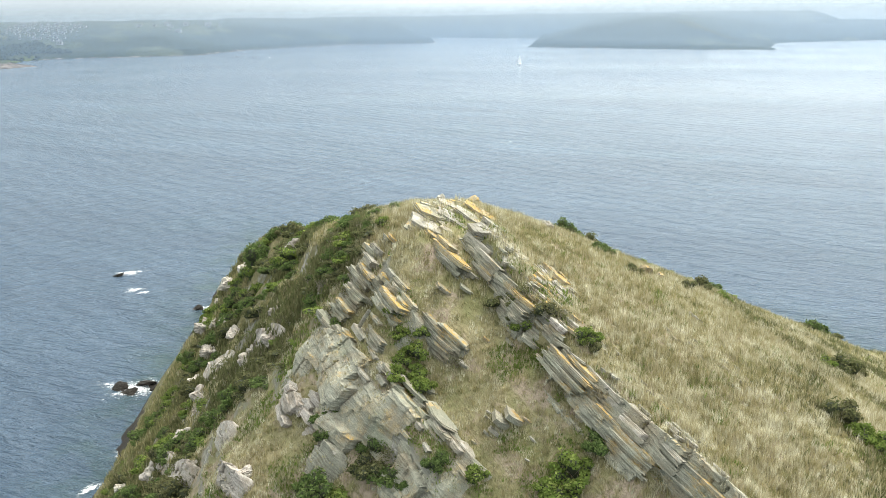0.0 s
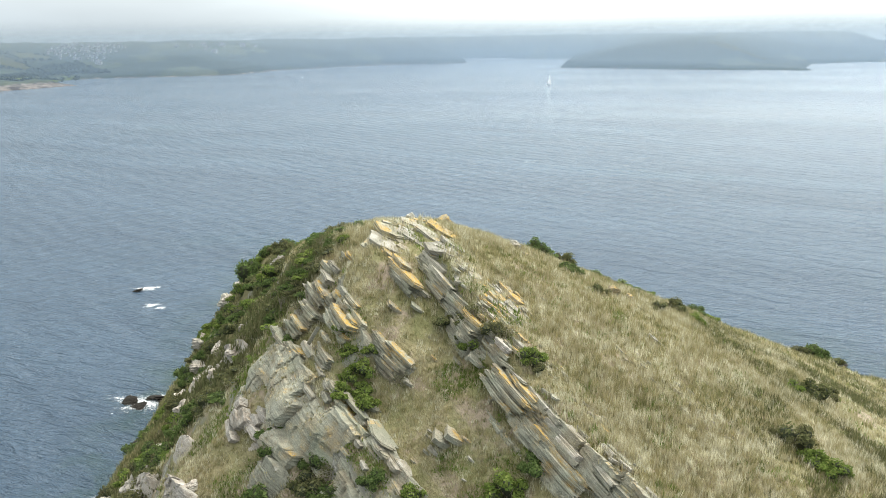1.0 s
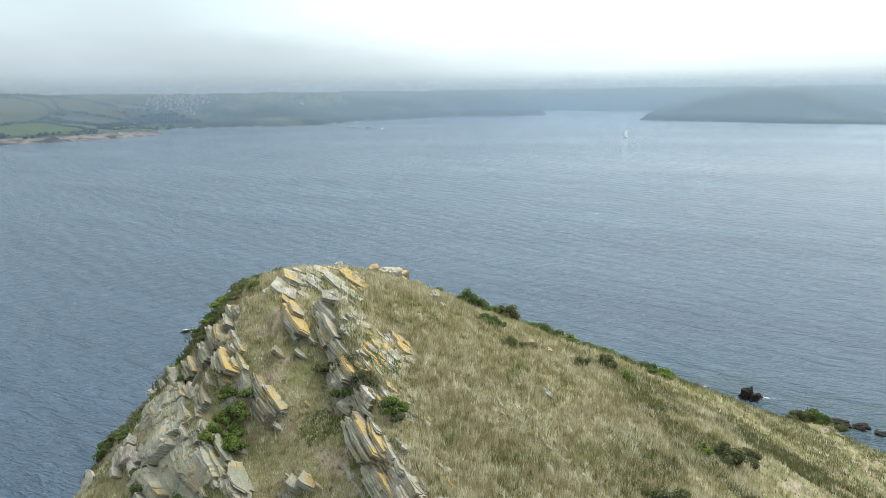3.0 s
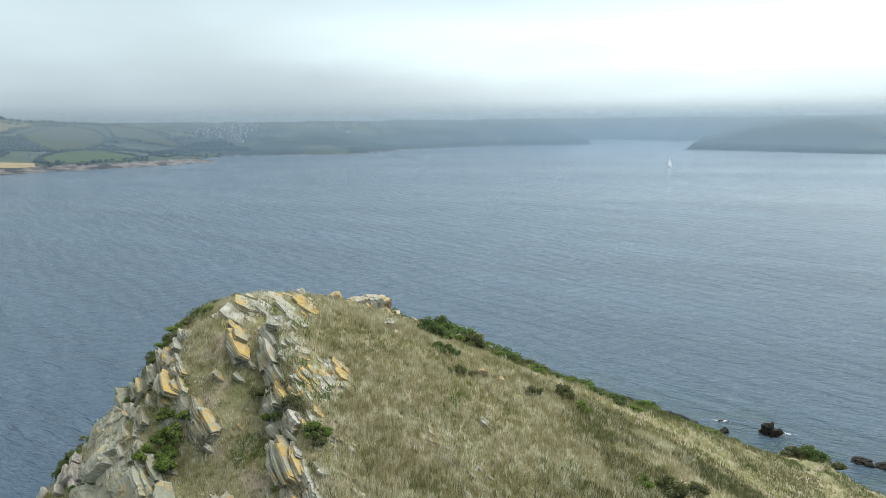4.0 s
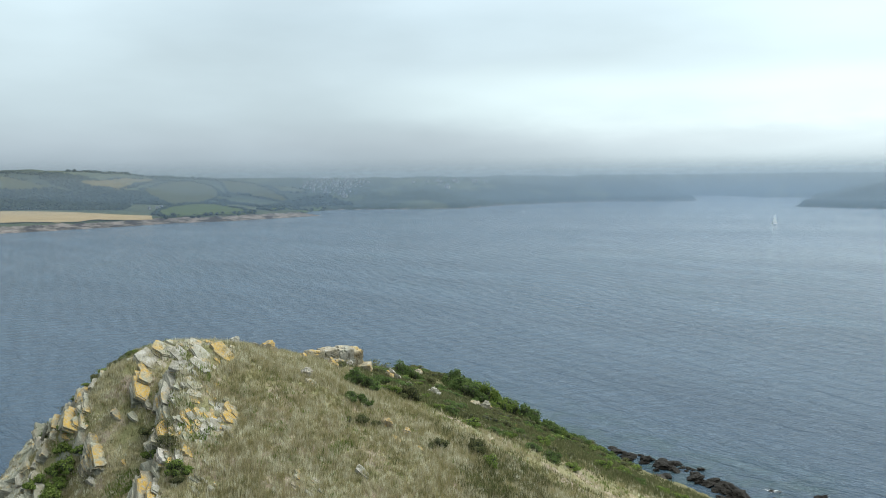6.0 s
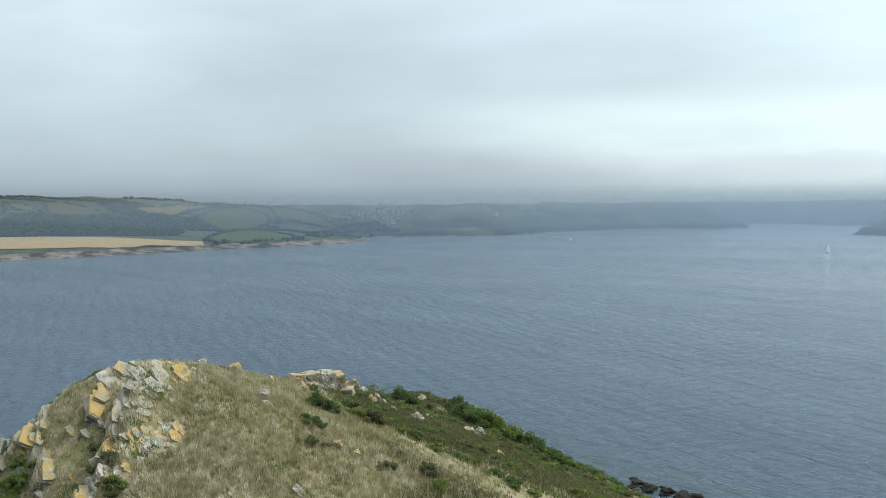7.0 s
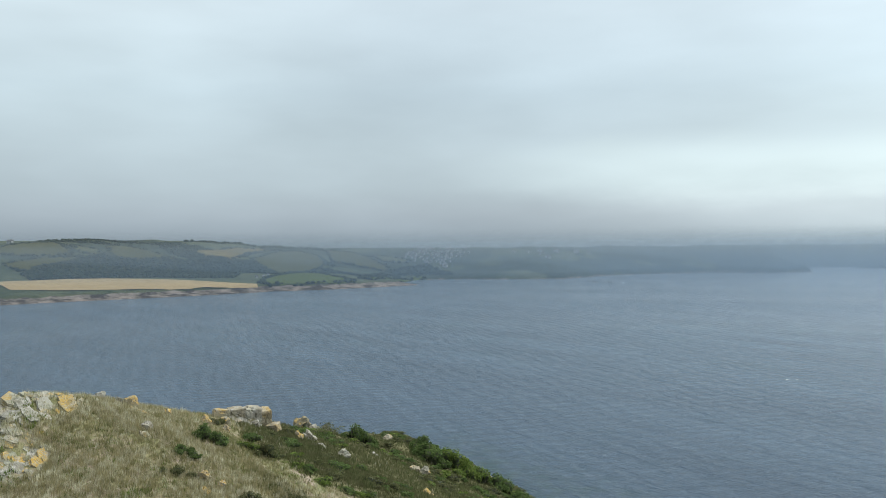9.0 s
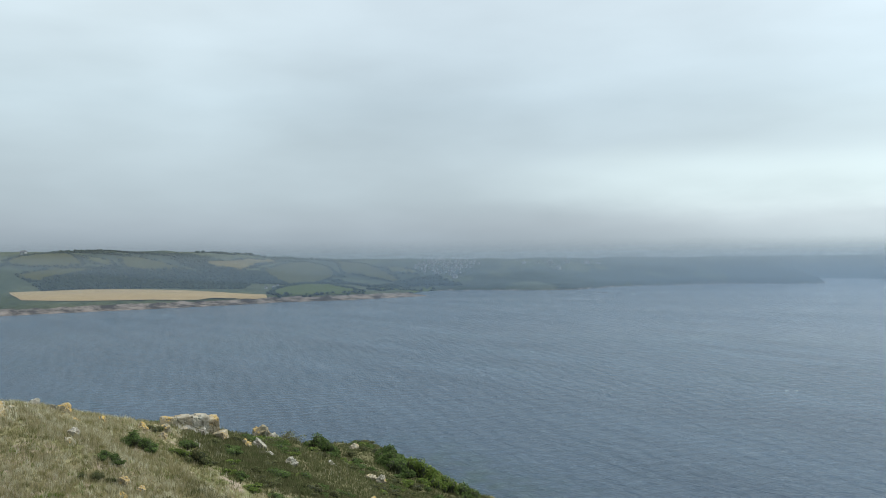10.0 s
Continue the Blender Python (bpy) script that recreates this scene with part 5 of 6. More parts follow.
for x, y, s in ((-21.8, 58.6, 1.0), (-22.3, 63.2, 0.9), (-24.3, 61.0, 1.2), (-21.8, 49.1, 0.9), (-22.3, 49.8, 0.7), (-19.6, 42.6, 0.9), (-18.9, 41.9, 1.2), (-18.4, 42.4, 0.8), (-41.4, 111.3, 2.4), (-41, 113.2, 2.0),
                (-50, 121, 2.6), (-47, 117, 2.2), (-39.3, 94.4, 1.8), (-31.1, 103.6, 1.4), (-26.8, 84.9, 1.3), (-40, 90, 1.7), (-43, 98, 2.0)):
    crag(x, y, s, CRAGS, "crag", "weathered pale crag among shrubs on the sea cliff", "rock", "crags on the cliff")

def ledge(points, run, seed, up=1.35):
    top = tagged(new("cliff_ledge"), "bleached pinkish rock ledge on the scrubby cliff", "rock ledge", "ledges on the cliff")
    rock_face(top, [(x, y, on_land(x, y) + up) for x, y in points], run, seed, "bleached", 0.9, (-0.62, -0.78))


for i, (pts, run) in enumerate((([(-29.0, 70.5), (-31.6, 74.6), (-34.4, 78.6), (-37.4, 82.2)], 1.6), ([(-33.6, 72.2), (-36.0, 75.4), (-38.6, 79.8)], 1.4), ([(-19.2, 55.4), (-21.4, 58.4), (-23.8, 61.6)], 1.1),
                                ([(-25.0, 50.0), (-26.8, 51.4), (-28.6, 53.4)], 1.1), ([(-17.6, 41.0), (-19.2, 42.4), (-20.6, 44.0)], 0.9), ([(-40.5, 108.5), (-41.8, 112.5), (-42.0, 116.0)], 1.8),
                                ([(-45.0, 104.5), (-48.0, 110.5), (-50.5, 118.0)], 2.0), ([(-20.6, 47.8), (-22.4, 49.6), (-23.8, 51.0)], 0.8), ([(-35.0, 67.0), (-37.4, 69.4), (-39.6, 72.0)], 1.2), ([(-37.0, 90.0), (-39.4, 94.6), (-41.0, 98.0)], 1.5))):
    ledge(pts, run, 40 + i)

SEA_ROCKS = ((-130, 237, 2.4, 0.2), (-92, 208, 2.2, 0.35), (-88, 206, 1.4, 0.3), (-90, 157, 2.6, 0.25), (-85, 160, 3.0, 0.25), (-82, 158, 2.4, 0.25), (-87, 155, 2.0, 0.25))
for x, y, s, f in SEA_ROCKS:
    crag(x, y, s, REEFS, "sea_rock", "dark wet rock awash in white surf", "rock", "rocks awash", f, 0.0, 0.2)
for x, y, s, f in ((-4, 229, 5.0, 0.3), (1, 227, 5.5, 0.3), (6, 225, 5.0, 0.35), (10, 223, 3.6, 0.3), (14, 226, 1.8, 0.35), (15, 219, 5.0, 0.35), (19, 217, 5.5, 0.35), (24, 214, 5.5, 0.4), (27, 210, 6.0, 0.35), (31, 207, 5.0, 0.3), (34, 218, 1.5, 0.3),
                   (45, 212, 2.0, 2.3), (46.4, 210.8, 1.7, 1.7), (47.4, 212.5, 1.9, 1.2), (43.8, 213, 1.5, 0.9), (-8, 232, 4.0, 0.3), (64, 200, 3.0, 0.5), (68, 198, 3.4, 0.4), (72, 195, 3.2, 0.4)):
    for i in range(5 if f < 0.5 else 1):
        q = 1.0 if i == 0 else rock_rng.uniform(0.3, 0.75)
        dx, dy = (0, 0) if i == 0 else (rock_rng.gauss(0, 0.55 * s), rock_rng.gauss(0, 0.45 * s))
        crag(x + dx, y + dy, s * q * (0.62 if f < 0.5 else 1.0), REEFS, "reef_rock", "dark weed-covered reef rock at the water's edge", "rock", "reef rocks", f * rock_rng.uniform(0.8, 1.7) if f < 0.5 else f * 0.75, 0.0, 0.22 if f < 0.5 else 0.3)
for x, y in ((-588, 1638), (-577, 1634), (-570, 1630), (-540, 1622), (-533, 1618)):
    crag(x, y, 4.0, REEFS, "reef_rock", "low dark reef off the far shore", "rock", "far reef rocks", 0.35, 0.0, 0.1)


def foam(x, y, rx, ry, turn, seed):
    th = np.linspace(0, 2 * math.pi, 49)[:-1]
    rr = np.linspace(0, 1, 14)
    rad = 1 + 0.25 * np.sin(th * 3 + seed) + 0.18 * np.sin(th * 5 + 2 * seed)
    u, v = rr[:, None] * rad * np.cos(th) * rx, rr[:, None] * rad * np.sin(th) * ry
    c, s = math.cos(radians(turn)), math.sin(radians(turn))
    z = 0.10 + 0.10 * np.sin(u * 1.3) * np.cos(v * 1.7) * (1 - rr[:, None])
    p = np.stack([x + u * c - v * s, y + u * s + v * c, z], -1).reshape(-1, 3)
    f = []
    for i in range(13):
        a, b = i * 48 + np.arange(48), i * 48 + (np.arange(48) + 1) % 48
        f.append(np.stack([a, a + 48, b + 48, b], 1))
    me = mesh_np("foam", p, np.concatenate(f)[:, ::-1], [M_FOAM], True)
    attribute(me, "reach", np.repeat(rr, 48))
    tagged(new("surf_foam", me), "white broken surf foam round rocks awash", "foam", kind="stuff")


for i, (x, y, rx, ry, turn) in enumerate(((-127.5, 239.5, 9.0, 5.0, 20), (-118, 223, 5.5, 4.5, 30), (-114, 221, 4.0, 3.2, 10), (-90, 209, 6.5, 3.6, 20), (-86, 158, 15, 9, 15), (-76, 131, 5, 2.5, 70), (-76, 118, 5, 2.5, 60), (34, 218, 4, 2.5, 0), (48, 213, 5, 3, 0), (-16, 517, 3.0, 1.6, 20), (-11, 520, 1.8, 1.2, 10))):
    foam(x, y, rx, ry, turn, i * 1.7)


# ---- plants ----
def bush_lobes(seed):
    """Lobes of a spreading shrub, highest near its middle: x, y, z, radius."""
    rng = random.Random(seed)
    out = []
    for i in range(15):
        a, d = rng.uniform(0, 6.283), rng.uniform(0.0, 0.92) ** 0.8
        x, y, r = d * math.cos(a) * (1.15 if i % 2 else 0.8), d * math.sin(a), rng.uniform(0.2, 0.42) * (1.1 - 0.35 * d)
        out.append((x, y, rng.uniform(0.22, 0.9) * (1 - 0.6 * d), r))
    return out


def leaf_cloud(seed, count, size):
    """Leaves on an uneven cluster of lobes, about 1 in radius, base at 0."""
    rng = np.random.default_rng(seed)
    lobes = bush_lobes(seed)
    per = count // len(lobes)
    c, nrm = [], []
    for lx, ly, lz, lr in lobes:
        d = rng.normal(size=(per, 3))
        d /= np.linalg.norm(d, axis=1)[:, None]
        d[:, 2] = np.where(d[:, 2] < -0.3, -d[:, 2], d[:, 2])
        k = lr * rng.uniform(0.72, 1.12, per) * (1 + 0.2 * np.sin(d @ rng.normal(size=3) * 5))
        c.append(np.array([lx, ly, lz]) + d * k[:, None])
        nrm.append(d)
    c, nrm = np.concatenate(c), np.concatenate(nrm)
    c[:, 2] = np.maximum(c[:, 2], 0.02)
    nrm = nrm + rng.normal(size=nrm.shape) * 0.55
    nrm /= np.linalg.norm(nrm, axis=1)[:, None]
    a = np.cross(nrm, rng.normal(size=nrm.shape))
    a /= np.linalg.norm(a, axis=1)[:, None]
    b = np.cross(nrm, a)
    s = (size * rng.uniform(0.6, 1.3, len(c)))[:, None]
    v = np.stack([c - a * s, c + b * s * 0.55, c + a * s, c - b * s * 0.55], 1).reshape(-1, 3)
    f = np.arange(len(v)).reshape(-1, 4)
    return v, f


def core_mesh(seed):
    """Dark filler inside the leaves, coloured as shade: the hull of the lobes as seen from the shrub's foot."""
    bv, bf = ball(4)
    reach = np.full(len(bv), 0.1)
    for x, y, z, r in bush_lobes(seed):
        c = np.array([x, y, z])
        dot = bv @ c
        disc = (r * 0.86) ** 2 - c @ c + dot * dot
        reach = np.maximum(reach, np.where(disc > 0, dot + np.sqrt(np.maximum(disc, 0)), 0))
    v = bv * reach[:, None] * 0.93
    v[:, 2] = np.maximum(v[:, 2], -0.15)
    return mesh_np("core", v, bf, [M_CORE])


def stem_mesh(seed, count=9, high=1.0, thick=0.02):
    rng = random.Random(seed)
    vs, fs = [], []
    for _ in range(count):
        p = Vector((rng.uniform(-0.3, 0.3), rng.uniform(-0.3, 0.3), -0.1))
        d = Vector((rng.uniform(-0.6, 0.6), rng.uniform(-0.6, 0.6), 1)).normalized()
        r = thick
        prev = None
        for k in range(5):
            ring = []
            for a in range(4):
                ring.append(len(vs))
                vs.append(p + Vector((math.cos(a * 1.571) * r, math.sin(a * 1.571) * r, 0)))
            if prev:
                for a in range(4):
                    fs.append((prev[a], prev[(a + 1) % 4], ring[(a + 1) % 4], ring[a]))
            prev = ring
            p = p + d * high * 0.26
            d = (d + Vector((rng.uniform(-0.4, 0.4), rng.uniform(-0.4, 0.4), rng.uniform(-0.1, 0.3)))).normalized()
            r *= 0.72
    return mesh_np("stems", np.array([v[:] for v in vs]), np.array(fs), [M_WOOD])


def bush_set(mat, count, size, seed):
    out = []
    for i in range(6):
        v, f = leaf_cloud(seed + i, count, size)
        out.append((mesh_np("crown", v, f, [mat]), core_mesh(seed + i), stem_mesh(seed + i + 90)))
    return out


BUSHES = {"dark": bush_set(M_LEAF, 1900, 0.08, 100), "bright": bush_set(M_BRIGHT, 1600, 0.085, 200), "scrub": bush_set(M_SCRUB, 1500, 0.075, 300)}
BUSH_LABEL = {"dark": "dense dark green wind-shaped shrub on the headland", "bright": "fresh green leafy shrub among rocks and grass", "scrub": "olive-brown bramble and bracken clump"}
bush_rng = random.Random(9)


THICKET = {"dark": [], "bright": [], "scrub": []}


def bush(x, y, r, kind="dark", high=0.8, single=True):
    """One shrub; past the countable ones it goes into the thicket of its kind."""
    crown, core, stems = bush_rng.choice(BUSHES[kind])
    place = pose(x, y, on_land(x, y) - 0.12 * r, 0, 0, bush_rng.uniform(0, 360)) @ Matrix.Diagonal((r * bush_rng.uniform(0.9, 1.15), r * bush_rng.uniform(0.85, 1.1), r * high * bush_rng.uniform(0.85, 1.15), 1))
    if not single:
        THICKET[kind].append((place, crown, core))
        return None
    top = new("shrub")
    top.matrix_basis = place
    child("crown", crown, top)
    child("core", core, top, None, "dark filler hull for the shaded inside")
    child("stems", stems, top, None, "grey bare stems")
    return tagged(top, BUSH_LABEL[kind], "shrub", kind + " shrubs")


for x, y, r, kind in ((-35.3, 98.3, 2.5, "dark"), (-33.5, 101, 1.6, "dark"), (-38.5, 97, 1.6, "dark"), (-37, 101, 1.7, "dark"), (-11.6, 57.2, 0.55, "bright"), (-12.8, 57.6, 0.6, "dark"),
                      (-7.7, 45.6, 0.9, "bright"), (-7.3, 44.6, 1.0, "bright"), (-7.9, 46.6, 0.8, "bright"), (2.7, 46.4, 0.75, "bright"), (3.2, 45.9, 0.6, "scrub"), (5.2, 65.6, 0.9, "dark"), (6.0, 66.2, 0.7, "dark"), (2.0, 40.0, 1.3, "bright"), (1.4, 38.8, 1.3, "bright"), (0.6, 39.2, 1.0, "bright"), (-3.9, 40.0, 0.8, "bright"),
                      (-10.4, 41.6, 1.2, "scrub"), (-9.0, 41.0, 1.1, "dark"), (-13.3, 40.8, 1.4, "dark"), (-12.0, 39.9, 1.4, "bright"), (-13.3, 44.4, 0.9, "dark"), (-13.2, 43.6, 0.8, "dark"), (-5.8, 40.0, 0.8, "dark"), (3.2, 41.2, 0.9, "dark"),
                      (19.6, 49.5, 1.3, "scrub"), (20.6, 48.0, 1.2, "bright"), (21.6, 47.2, 1.0, "bright"), (7.4, 63.2, 0.65, "scrub"), (8.2, 64.0, 0.5, "scrub"), (-2.2, 50.2, 1.0, "scrub"), (-1.8, 49.6, 0.9, "scrub"), (0.6, 47.9, 0.9, "scrub"), (-1.2, 48.3, 0.8, "bright"),
                      (2.3, 70.9, 1.2, "dark"), (3.2, 72.0, 1.0, "dark"), (41.7, 117.0, 1.8, "dark"), (44.0, 118, 1.6, "scrub"), (39.5, 116.5, 1.4, "scrub"), (-0.2, 79.5, 1.1, "dark"), (4.4, 77.0, 1.4, "scrub"), (7.0, 62.0, 0.5, "scrub"), (12.6, 66.8, 0.9, "scrub"), (14.6, 70.5, 1.2, "scrub"),
                      (16.5, 69.5, 0.9, "bright"), (24.3, 61.5, 1.2, "scrub"), (26, 64, 1.1, "scrub"), (22.4, 60.0, 0.9, "bright"), (-4.8, 78.9, 0.9, "scrub"), (-7.6, 47.6, 0.6, "bright"), (-8.9, 47.2, 0.6, "bright"), (-8.8, 44.9, 0.9, "bright"), (-8.9, 46.2, 0.8, "bright"), (-9.6, 48.2, 0.6, "bright"), (-10.1, 42.4, 0.9, "dark"), (3.8, 42.4, 0.6, "bright"), (-13.9, 49.6, 0.6, "dark")):
    bush(x, y, r * 1.2, kind, 0.95)
for x, y in ((-13.5, 53.2), (-14.5, 54.7), (-15.5, 52.5), (-16.5, 55), (-17, 51.7), (-18.5, 53), (-18, 50.5), (-19.8, 51.5), (-20.5, 53.5), (-21.5, 51.6), (-23, 52.5), (-24, 54.3), (-25.5, 54), (-26.5, 55.5), (-28, 56.3), (-29.5, 57.5), (-15, 57), (-17.5, 58), (-19.5, 56)):
    bush(x, y, bush_rng.uniform(0.9, 1.4), bush_rng.choice(("dark", "bright", "scrub", "dark")), 0.36)
# the seaward slope under the summit, thick with shrubs
spots = []
while len(spots) < 230:
    x, y = bush_rng.uniform(-52, -12.5), bush_rng.uniform(44, 132)
    if x > -13.5 - max(0, 54 - y) * 0.6 or (y < 51 and x > -25.5) or (y > 60 and x > -8 - (y - 55) * 0.42):
        continue
    n = float(fbm(np.array([x / 6.5]), np.array([y / 9.0]), 3, 71)[0])
    if n > -0.09 and all((x - a) ** 2 + (y - b) ** 2 > 1.7 for a, b in spots):
        spots.append((x, y))
        bush(x, y, bush_rng.uniform(0.7, 1.8) * (1.0 + max(0, y - 60) * 0.008), bush_rng.choice(("dark", "dark", "bright", "scrub", "scrub")), 0.8 if x < -21 or y > 60 else 0.5, len(spots) <= 88)
# shrubs close under the summit crag
spots = []
while len(spots) < 60:
    x, y = bush_rng.uniform(-17.5, -9.2), bush_rng.uniform(54.5, 70)
    if x > -12.6 + (y - 54.5) * 0.3 or x > -9.6 or (x > -11 and y < 58):
        continue
    if all((x - a) ** 2 + (y - b) ** 2 > 0.9 for a, b in spots):
        spots.append((x, y))
        bush(x, y, bush_rng.uniform(0.7, 1.25), bush_rng.choice(("dark", "bright", "scrub", "scrub", "dark")), 0.55, False)
bush(-11.2, 60.8, 1.05, "dark", 0.7)
# the belt on the back of the hill
spots = []
while len(spots) < 260:
    x, y = bush_rng.uniform(-40, 34), bush_rng.uniform(80, 176)
    crest = -12 - (y - 88) * 0.36
    if x < crest - 2 or x > crest + 22 + (y - 84) * 0.34 or y < scrub_edge(x) + 1 or math.hypot((x + 5) / 6, (y - 99) / 5) < 1:
        continue
    n = float(fbm(np.array([x / 6.0]), np.array([y / 8.0]), 3, 75)[0])
    if n > -0.08 and all((x - a) ** 2 + (y - b) ** 2 > 2.2 for a, b in spots):
        spots.append((x, y))
        bush(x, y, bush_rng.uniform(0.75, 1.9) * (1 + max(0, y - 110) * 0.008), bush_rng.choice(("dark", "scrub", "dark", "bright", "scrub")), 0.55, len(spots) <= 78)
# the tall dark shrubs on its skyline and the bank that falls to the shore
for x, y, r, kind, high in ((-21.6, 126.6, 2.0, "dark", 1.6), (-20.2, 127.4, 1.9, "dark", 1.25), (-18.8, 127.4, 1.6, "dark", 0.9), (-17.6, 141.6, 3.2, "dark", 1.1), (-15.4, 139.6, 2.9, "dark", 0.95), (-18.8, 143.0, 2.4, "dark", 1.2), (-14.0, 141.6, 2.4, "dark", 0.9),
                            (-25.6, 143.0, 2.0, "scrub", 0.9), (-25.0, 147.0, 2.6, "scrub", 0.85), (-22.4, 148.4, 2.4, "scrub", 0.8), (-23.6, 139.0, 1.8, "scrub", 0.6), (-16.6, 147.6, 3.2, "bright", 1.1), (-14.0, 149.6, 3.2, "bright", 1.1), (-11.4, 151.4, 3.0, "bright", 1.1), (-8.6, 154.0, 3.0, "dark", 1.1),
                            (-5.3, 156.0, 2.9, "dark", 1.05), (-3.7, 153.0, 2.6, "dark", 1.0), (-12.4, 145.0, 2.0, "bright", 0.8), (-6.8, 147.6, 2.0, "scrub", 0.8), (-1.0, 160.0, 2.2, "dark", 0.8), (1.6, 165.0, 2.0, "bright", 0.7), (-10.2, 139.4, 1.8, "scrub", 0.7),
                            (6.6, 79.6, 1.0, "bright", 0.6), (8.0, 80.2, 1.2, "dark", 0.6), (10.7, 79.4, 1.3, "bright", 0.6), (12.4, 81.0, 1.4, "dark", 0.6), (13.6, 82.2, 1.2, "bright", 0.6), (16.0, 82.4, 1.3, "dark", 0.6), (18.3, 81.6, 1.4, "dark", 0.7), (20.0, 83.0, 1.2, "bright", 0.6), (4.4, 79.2, 0.9, "scrub", 0.5), (3.2, 75.8, 1.1, "bright", 0.8)):
    bush(x, y, r, kind, high)
for i in range(22):
    t = bush_rng.random()
    bush(9 + 30 * t + bush_rng.gauss(0, 1.5), 86 + 26 * t + bush_rng.gauss(0, 2), bush_rng.uniform(0.8, 1.5), bush_rng.choice(("dark", "bright", "scrub")), 0.7)


TWIGS = [stem_mesh(500 + i, 34, 0.95, 0.022) for i in range(3)]
TWIG_LEAVES = [leaf_cloud(520 + i, 300, 0.06) for i in range(3)]
TWIG_LEAVES = [mesh_np("leaves", v, f, [M_SCRUB]) for v, f in TWIG_LEAVES]


def bare_shrub(x, y, size):
    top = new("bare_shrub")
    top.matrix_basis = pose(x, y, on_land(x, y), 0, 0, bush_rng.uniform(0, 360)) @ Matrix.Diagonal((size, size, size * 0.75, 1))
    i = bush_rng.randrange(3)
    child("stems", TWIGS[i], top, None, "grey bare stems")
    child("leaves", TWIG_LEAVES[i], top, None, "sparse olive leaves")
    tagged(top, "half-dead shrub with bare grey twigs on the slope", "shrub", "bare shrubs")


for x, y, size in ((-14.6, 57.6, 1.4), (-16.4, 56.4, 1.2), (-15.4, 60.0, 1.3), (-13.6, 58.8, 1.1), (-18.0, 59.4, 1.5), (-20.2, 57.8, 1.2), (-13.4, 51.6, 1.0), (-14.6, 50.8, 1.1), (-22.6, 56.2, 1.3), (-24.8, 63.5, 1.5),
                   (-1.0, 49.8, 1.1), (0.9, 47.6, 1.0), (3.0, 46.0, 0.9), (-5.4, 46.0, 0.9), (-9.0, 41.6, 1.4), (-28.0, 66.0, 1.6), (-17.0, 64.0, 1.4), (-12.0, 103.0, 1.5), (-5.0, 96.5, 1.2), (-16.5, 111.0, 1.8), (-24.2, 121.2, 3.0), (-23.2, 122.0, 2.4)):
    bare_shrub(x, y, size)


def mesh_arrays(me):
    v = np.empty(len(me.vertices) * 3, np.float32)
    me.vertices.foreach_get("co", v)
    f = np.empty(len(me.loops), np.int32)
    me.loops.foreach_get("vertex_index", f)
    return v.reshape(-1, 3), f.reshape(len(me.polygons), -1)


for kind, members in THICKET.items():
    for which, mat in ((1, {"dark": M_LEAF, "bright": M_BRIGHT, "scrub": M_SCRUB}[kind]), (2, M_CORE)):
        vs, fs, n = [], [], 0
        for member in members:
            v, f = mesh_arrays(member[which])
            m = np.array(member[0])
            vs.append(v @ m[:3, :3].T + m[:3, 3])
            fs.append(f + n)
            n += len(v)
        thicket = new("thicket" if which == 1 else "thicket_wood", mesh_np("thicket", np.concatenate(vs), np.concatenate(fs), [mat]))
        tagged(thicket, BUSH_LABEL[kind].replace("shrub", "shrubs") if which == 1 else "dark filler hulls for the shaded inside of wind-cut thickets", "shrubs", kind="stuff")


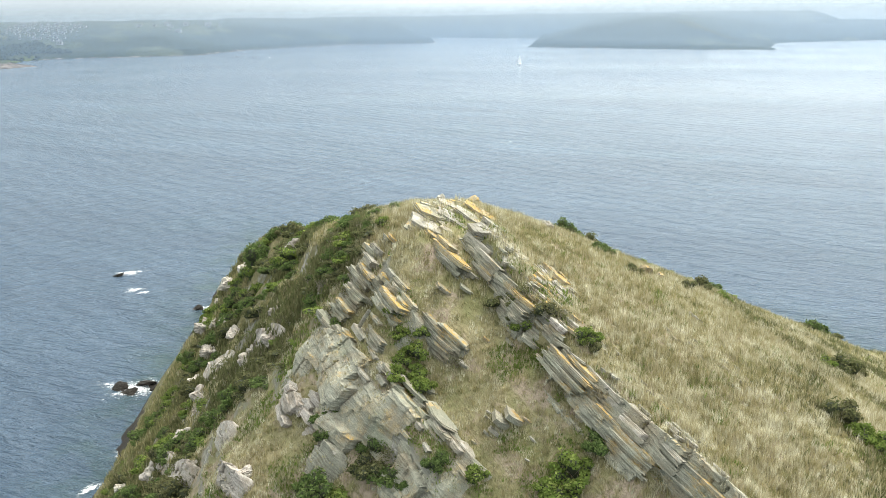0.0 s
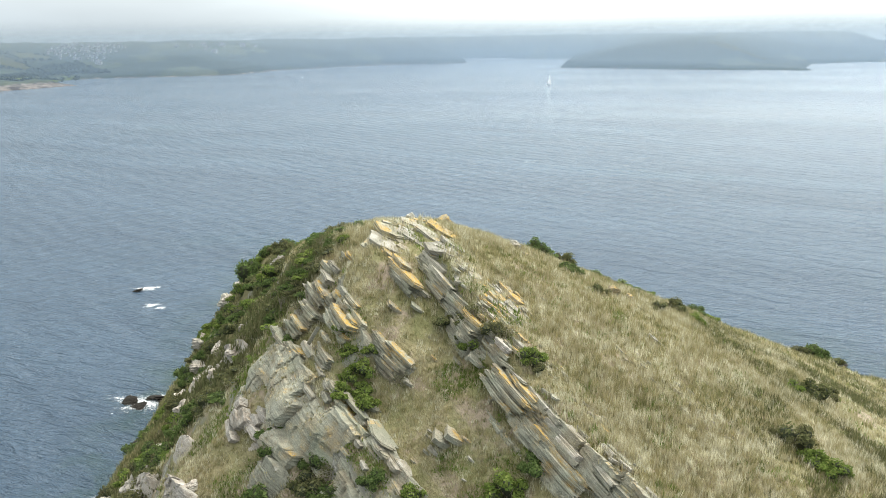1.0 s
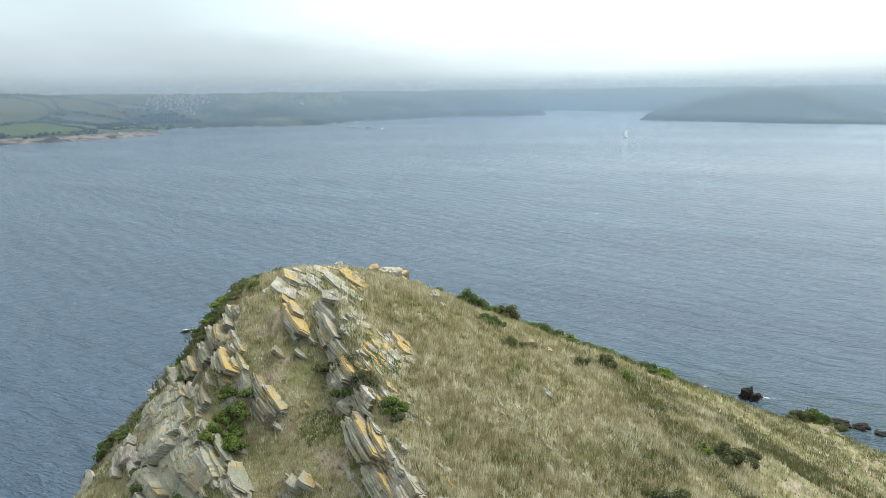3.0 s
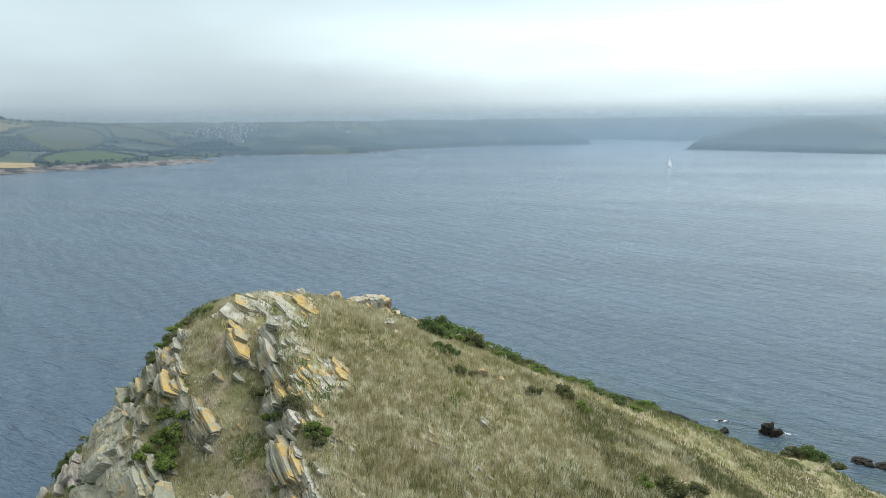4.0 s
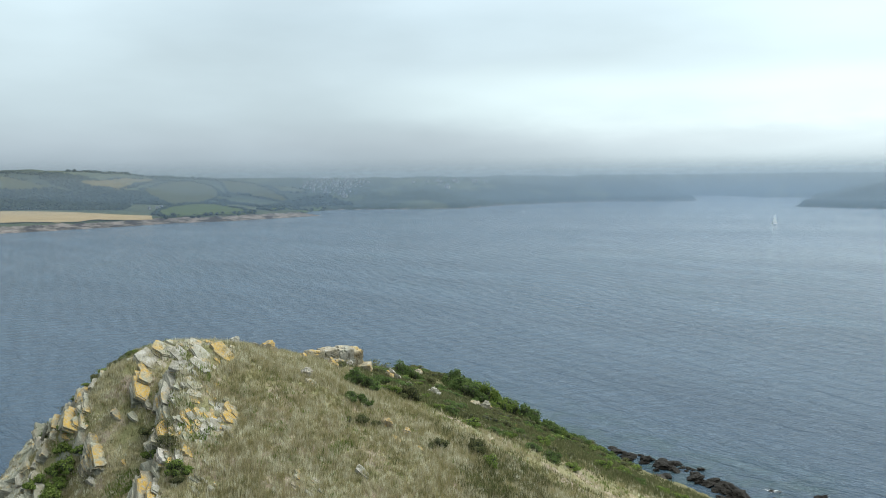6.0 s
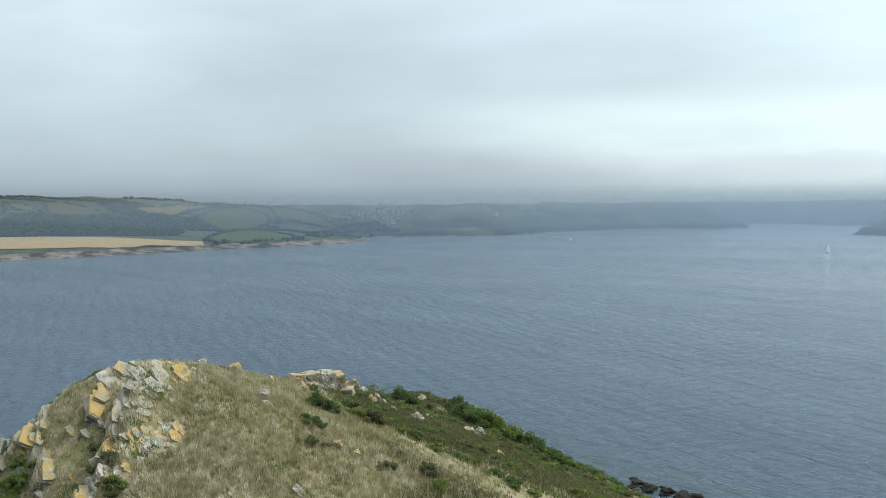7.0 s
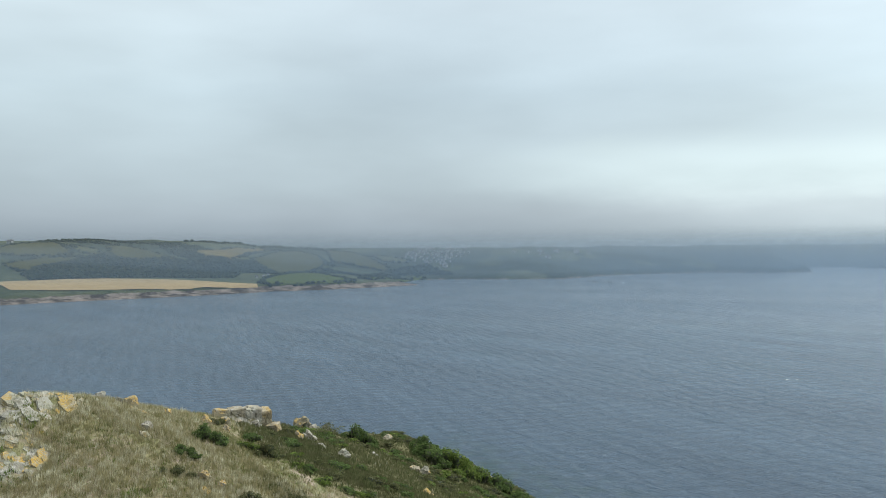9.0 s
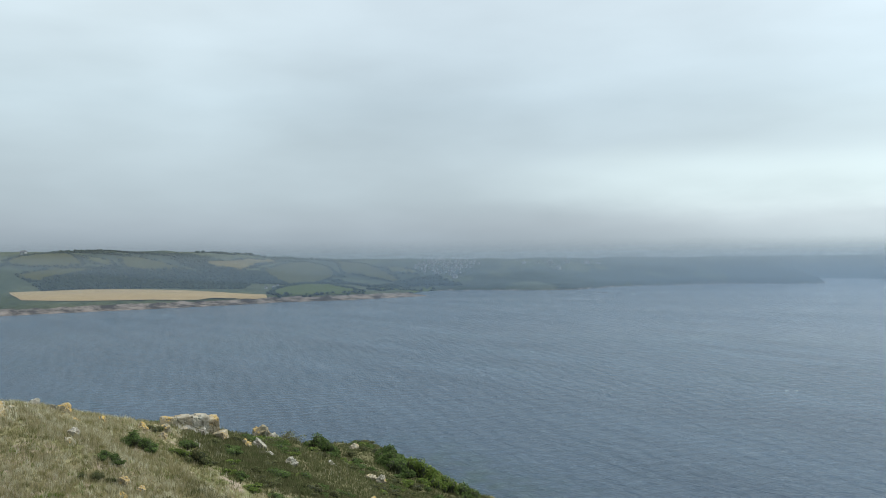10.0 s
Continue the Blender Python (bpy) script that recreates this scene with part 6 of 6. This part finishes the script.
def tussocks(name, count, box, keep, mat, high, wide, blades, seed, label, spread=0.10, dry=0.5, at=None):
    """Many tufts of single blades as one object."""
    rng = np.random.default_rng(seed)
    x, y = rng.uniform(box[0], box[1], count), rng.uniform(box[2], box[3], count)
    near = rng.random(count) < 0.6
    y = np.where(near, box[2] + (y - box[2]) * 0.42, y)
    x = np.where(near, box[0] + (x - box[0]) * 0.72, x)
    z = land(x, y)
    gx, gy = land(x + 0.3, y) - z, land(x, y + 0.3) - z
    slope = np.hypot(gx, gy) / 0.3
    ok = keep(x, y, z, slope, rng)
    x, y, z = x[ok], y[ok], z[ok]
    if at is not None:
        x, y, z = at[:, 0], at[:, 1], at[:, 2]
    n = len(x)
    tuft_h = high * (0.55 + 0.9 * rng.random(n)) * (0.75 + 0.9 * np.clip(fbm(x / 3.0, y / 3.0, 3, 91) + 0.5, 0, 1))
    hollow = smooth01(4, -2, x + (y - 44) * 0.75) * smooth01(54, 49, y)
    tuft_h *= 1 - 0.4 * hollow
    lean_a = rng.normal(0.3, 1.6, n)
    k = blades
    X, Y = np.repeat(x, k) + rng.normal(0, spread, n * k), np.repeat(y, k) + rng.normal(0, spread, n * k)
    Z = np.repeat(z, k) - 0.05
    h = np.repeat(tuft_h, k) * rng.uniform(0.55, 1.1, n * k)
    a = np.repeat(lean_a, k) + rng.normal(0, 0.9, n * k)
    lean = h * rng.uniform(0.04, 0.42, n * k)
    w = wide * rng.uniform(0.6, 1.3, n * k)
    wa = rng.uniform(0, math.pi, n * k)
    bx, by = np.cos(wa) * w, np.sin(wa) * w
    v = np.stack([np.stack([X - bx, Y - by, Z], -1), np.stack([X + bx, Y + by, Z], -1), np.stack([X + np.cos(a) * lean, Y + np.sin(a) * lean, Z + h], -1)], 1).reshape(-1, 3)
    tone = dry + 0.48 * fbm(x / 4.0, y / 4.0, 4, 83) + 0.7 * fbm(x / 0.55, y / 0.7, 2, 84) + rng.normal(0, 0.2, n) - 0.04 * hollow - 0.16 * smooth01(50, 84, y - 0.05 * np.maximum(x, 0))
    me = mesh_np(name, v, np.arange(len(v)).reshape(-1, 3), [mat])
    attribute(me, "dry", np.repeat(np.clip(tone, 0, 1), 3 * k))
    return tagged(new(name, me), label, "grass", kind="stuff")


def east_side(x, y):
    """Dry slope and hollow: everything right of the seaward shrubs."""
    return (x > -13 - np.maximum(0, y - 60) * 0.18) | ((y < 50.5) & (x > -25))


def scrub_side(x, y):
    """The back of the hill, behind a line that slants down to the shore."""
    return (y > scrub_edge(x)) & (x < 30)


def keep_dry(x, y, z, slope, rng):
    patch = fbm(x / 5, y / 5, 4, 83)
    near = np.clip(1.6 - (y - 40) / 60, 0.35, 1) * (1 - 0.85 * (np.hypot((x + 6) / 3.2, (y - 57) / 6.0) < 1)) * (1 - 0.85 * (np.hypot((x - 0.9) / 1.5, (y - 51.8) / 3.2) < 1))
    return (slope < 1.3) & (east_side(x, y) | (rng.random(len(x)) < 0.5)) & (z > 8) & (rng.random(len(x)) < np.maximum(np.clip(0.16 + 1.8 * patch, 0.05, 0.6), smooth01(9, -2, y - scrub_edge(x)))) & (rng.random(len(x)) < near * np.clip(0.62 + patch * 2.6, 0.08, 1))


def keep_green(x, y, z, slope, rng):
    patch = fbm(x / 5, y / 5, 4, 83)
    near = np.clip(1.6 - (y - 40) / 60, 0.35, 1) * (1 - 0.8 * (np.hypot((x - 0.9) / 1.5, (y - 51.8) / 3.2) < 1))
    near = near * np.where(scrub_side(x, y), 0.4, 1.0)
    return (slope < 1.5) & (z > 8) & (rng.random(len(x)) < near * np.clip(0.40 - patch * 2.0, 0.08, 1) * (1 - 0.45 * smooth01(4, -2, x + (y - 44) * 0.75) * smooth01(54, 49, y)))


def keep_scrub(x, y, z, slope, rng):
    back = scrub_side(x, y + 1.6) & (rng.random(len(x)) < 0.25 + 0.75 * smooth01(-2, 9, y - scrub_edge(x))) & (fbm(x / 8, y / 8, 3, 87) > -0.34)
    left = ~east_side(x, y) & (fbm(x / 5, y / 6, 3, 89) > 0.06)
    return (slope < 2.4) & (z > 6) & (back | left) & ((y > 52) | (x < -25))


def keep_herb(x, y, z, slope, rng):
    hollow = smooth01(6, -2, x + (y - 44) * 0.75) * smooth01(53, 49, y) + 0.35
    return (slope < 1.6) & (z > 20) & (fbm(x / 2.2, y / 2.2, 3, 95) + 0.10 * hollow > 0.17) & (rng.random(len(x)) < hollow)


tussocks("dry_grass", 115000, (-34, 50, 35, 128), keep_dry, M_STRAW, 0.43, 0.020, 12, 1, "long straw-coloured dry grass in wind-blown tufts", 0.10, 0.60)
tussocks("green_grass", 95000, (-40, 50, 35, 135), keep_green, M_GREEN, 0.34, 0.024, 8, 2, "short olive-green grass between the dry tufts", 0.10, 0.30)
tussocks("ground_scrub", 125000, (-55, 34, 50, 165), keep_scrub, M_SCRUB, 0.42, 0.075, 5, 3, "low bramble and bracken covering the slope", 0.3)
tussocks("green_herbs", 60000, (-25, 40, 36, 90), keep_herb, M_BRIGHT, 0.26, 0.055, 6, 4, "low leafy green herbs in patches among the grass", 0.16)
tussocks("ledge_grass", 10, (-25, 50, 35, 90), keep_dry, M_GREEN, 0.26, 0.024, 8, 5, "tufts of brown and green grass on the rock ledges", 0.07, 0.46, np.concatenate(LEDGE_TUFTS))


def keep_cliff(x, y, z, slope, rng):
    return (slope < 5) & (z > 3) & (x < -34 - 0.1 * (y - 70)) & (fbm(x / 4, y / 6, 3, 97) > -0.2)


tussocks("cliff_grass", 42000, (-68, -34, 48, 140), keep_cliff, M_GREEN, 0.62, 0.06, 8, 6, "coarse green grass on the steep sea cliff", 0.25, 0.28)


def keep_near(x, y, z, slope, rng):
    return (slope < 1.6) & (z > 7)


tussocks("dry_grass", 22000, (-70, 100, -45, 35.5), keep_near, M_STRAW, 0.6, 0.05, 8, 7, "long dry grass on the near slope of the headland", 0.25, 0.52)


def keep_shoulder(x, y, z, slope, rng):
    return (slope < 1.6) & (z > 14) & (fbm(x / 4.5, y / 4.5, 3, 99) > -0.01) & (rng.random(len(x)) < smooth01(12, 26, x + 0.25 * (y - 50)))


tussocks("shoulder_scrub", 46000, (8, 50, 40, 122), keep_shoulder, M_SCRUB, 0.34, 0.045, 6, 8, "low olive scrub and herbs on the grassy shoulder", 0.2)
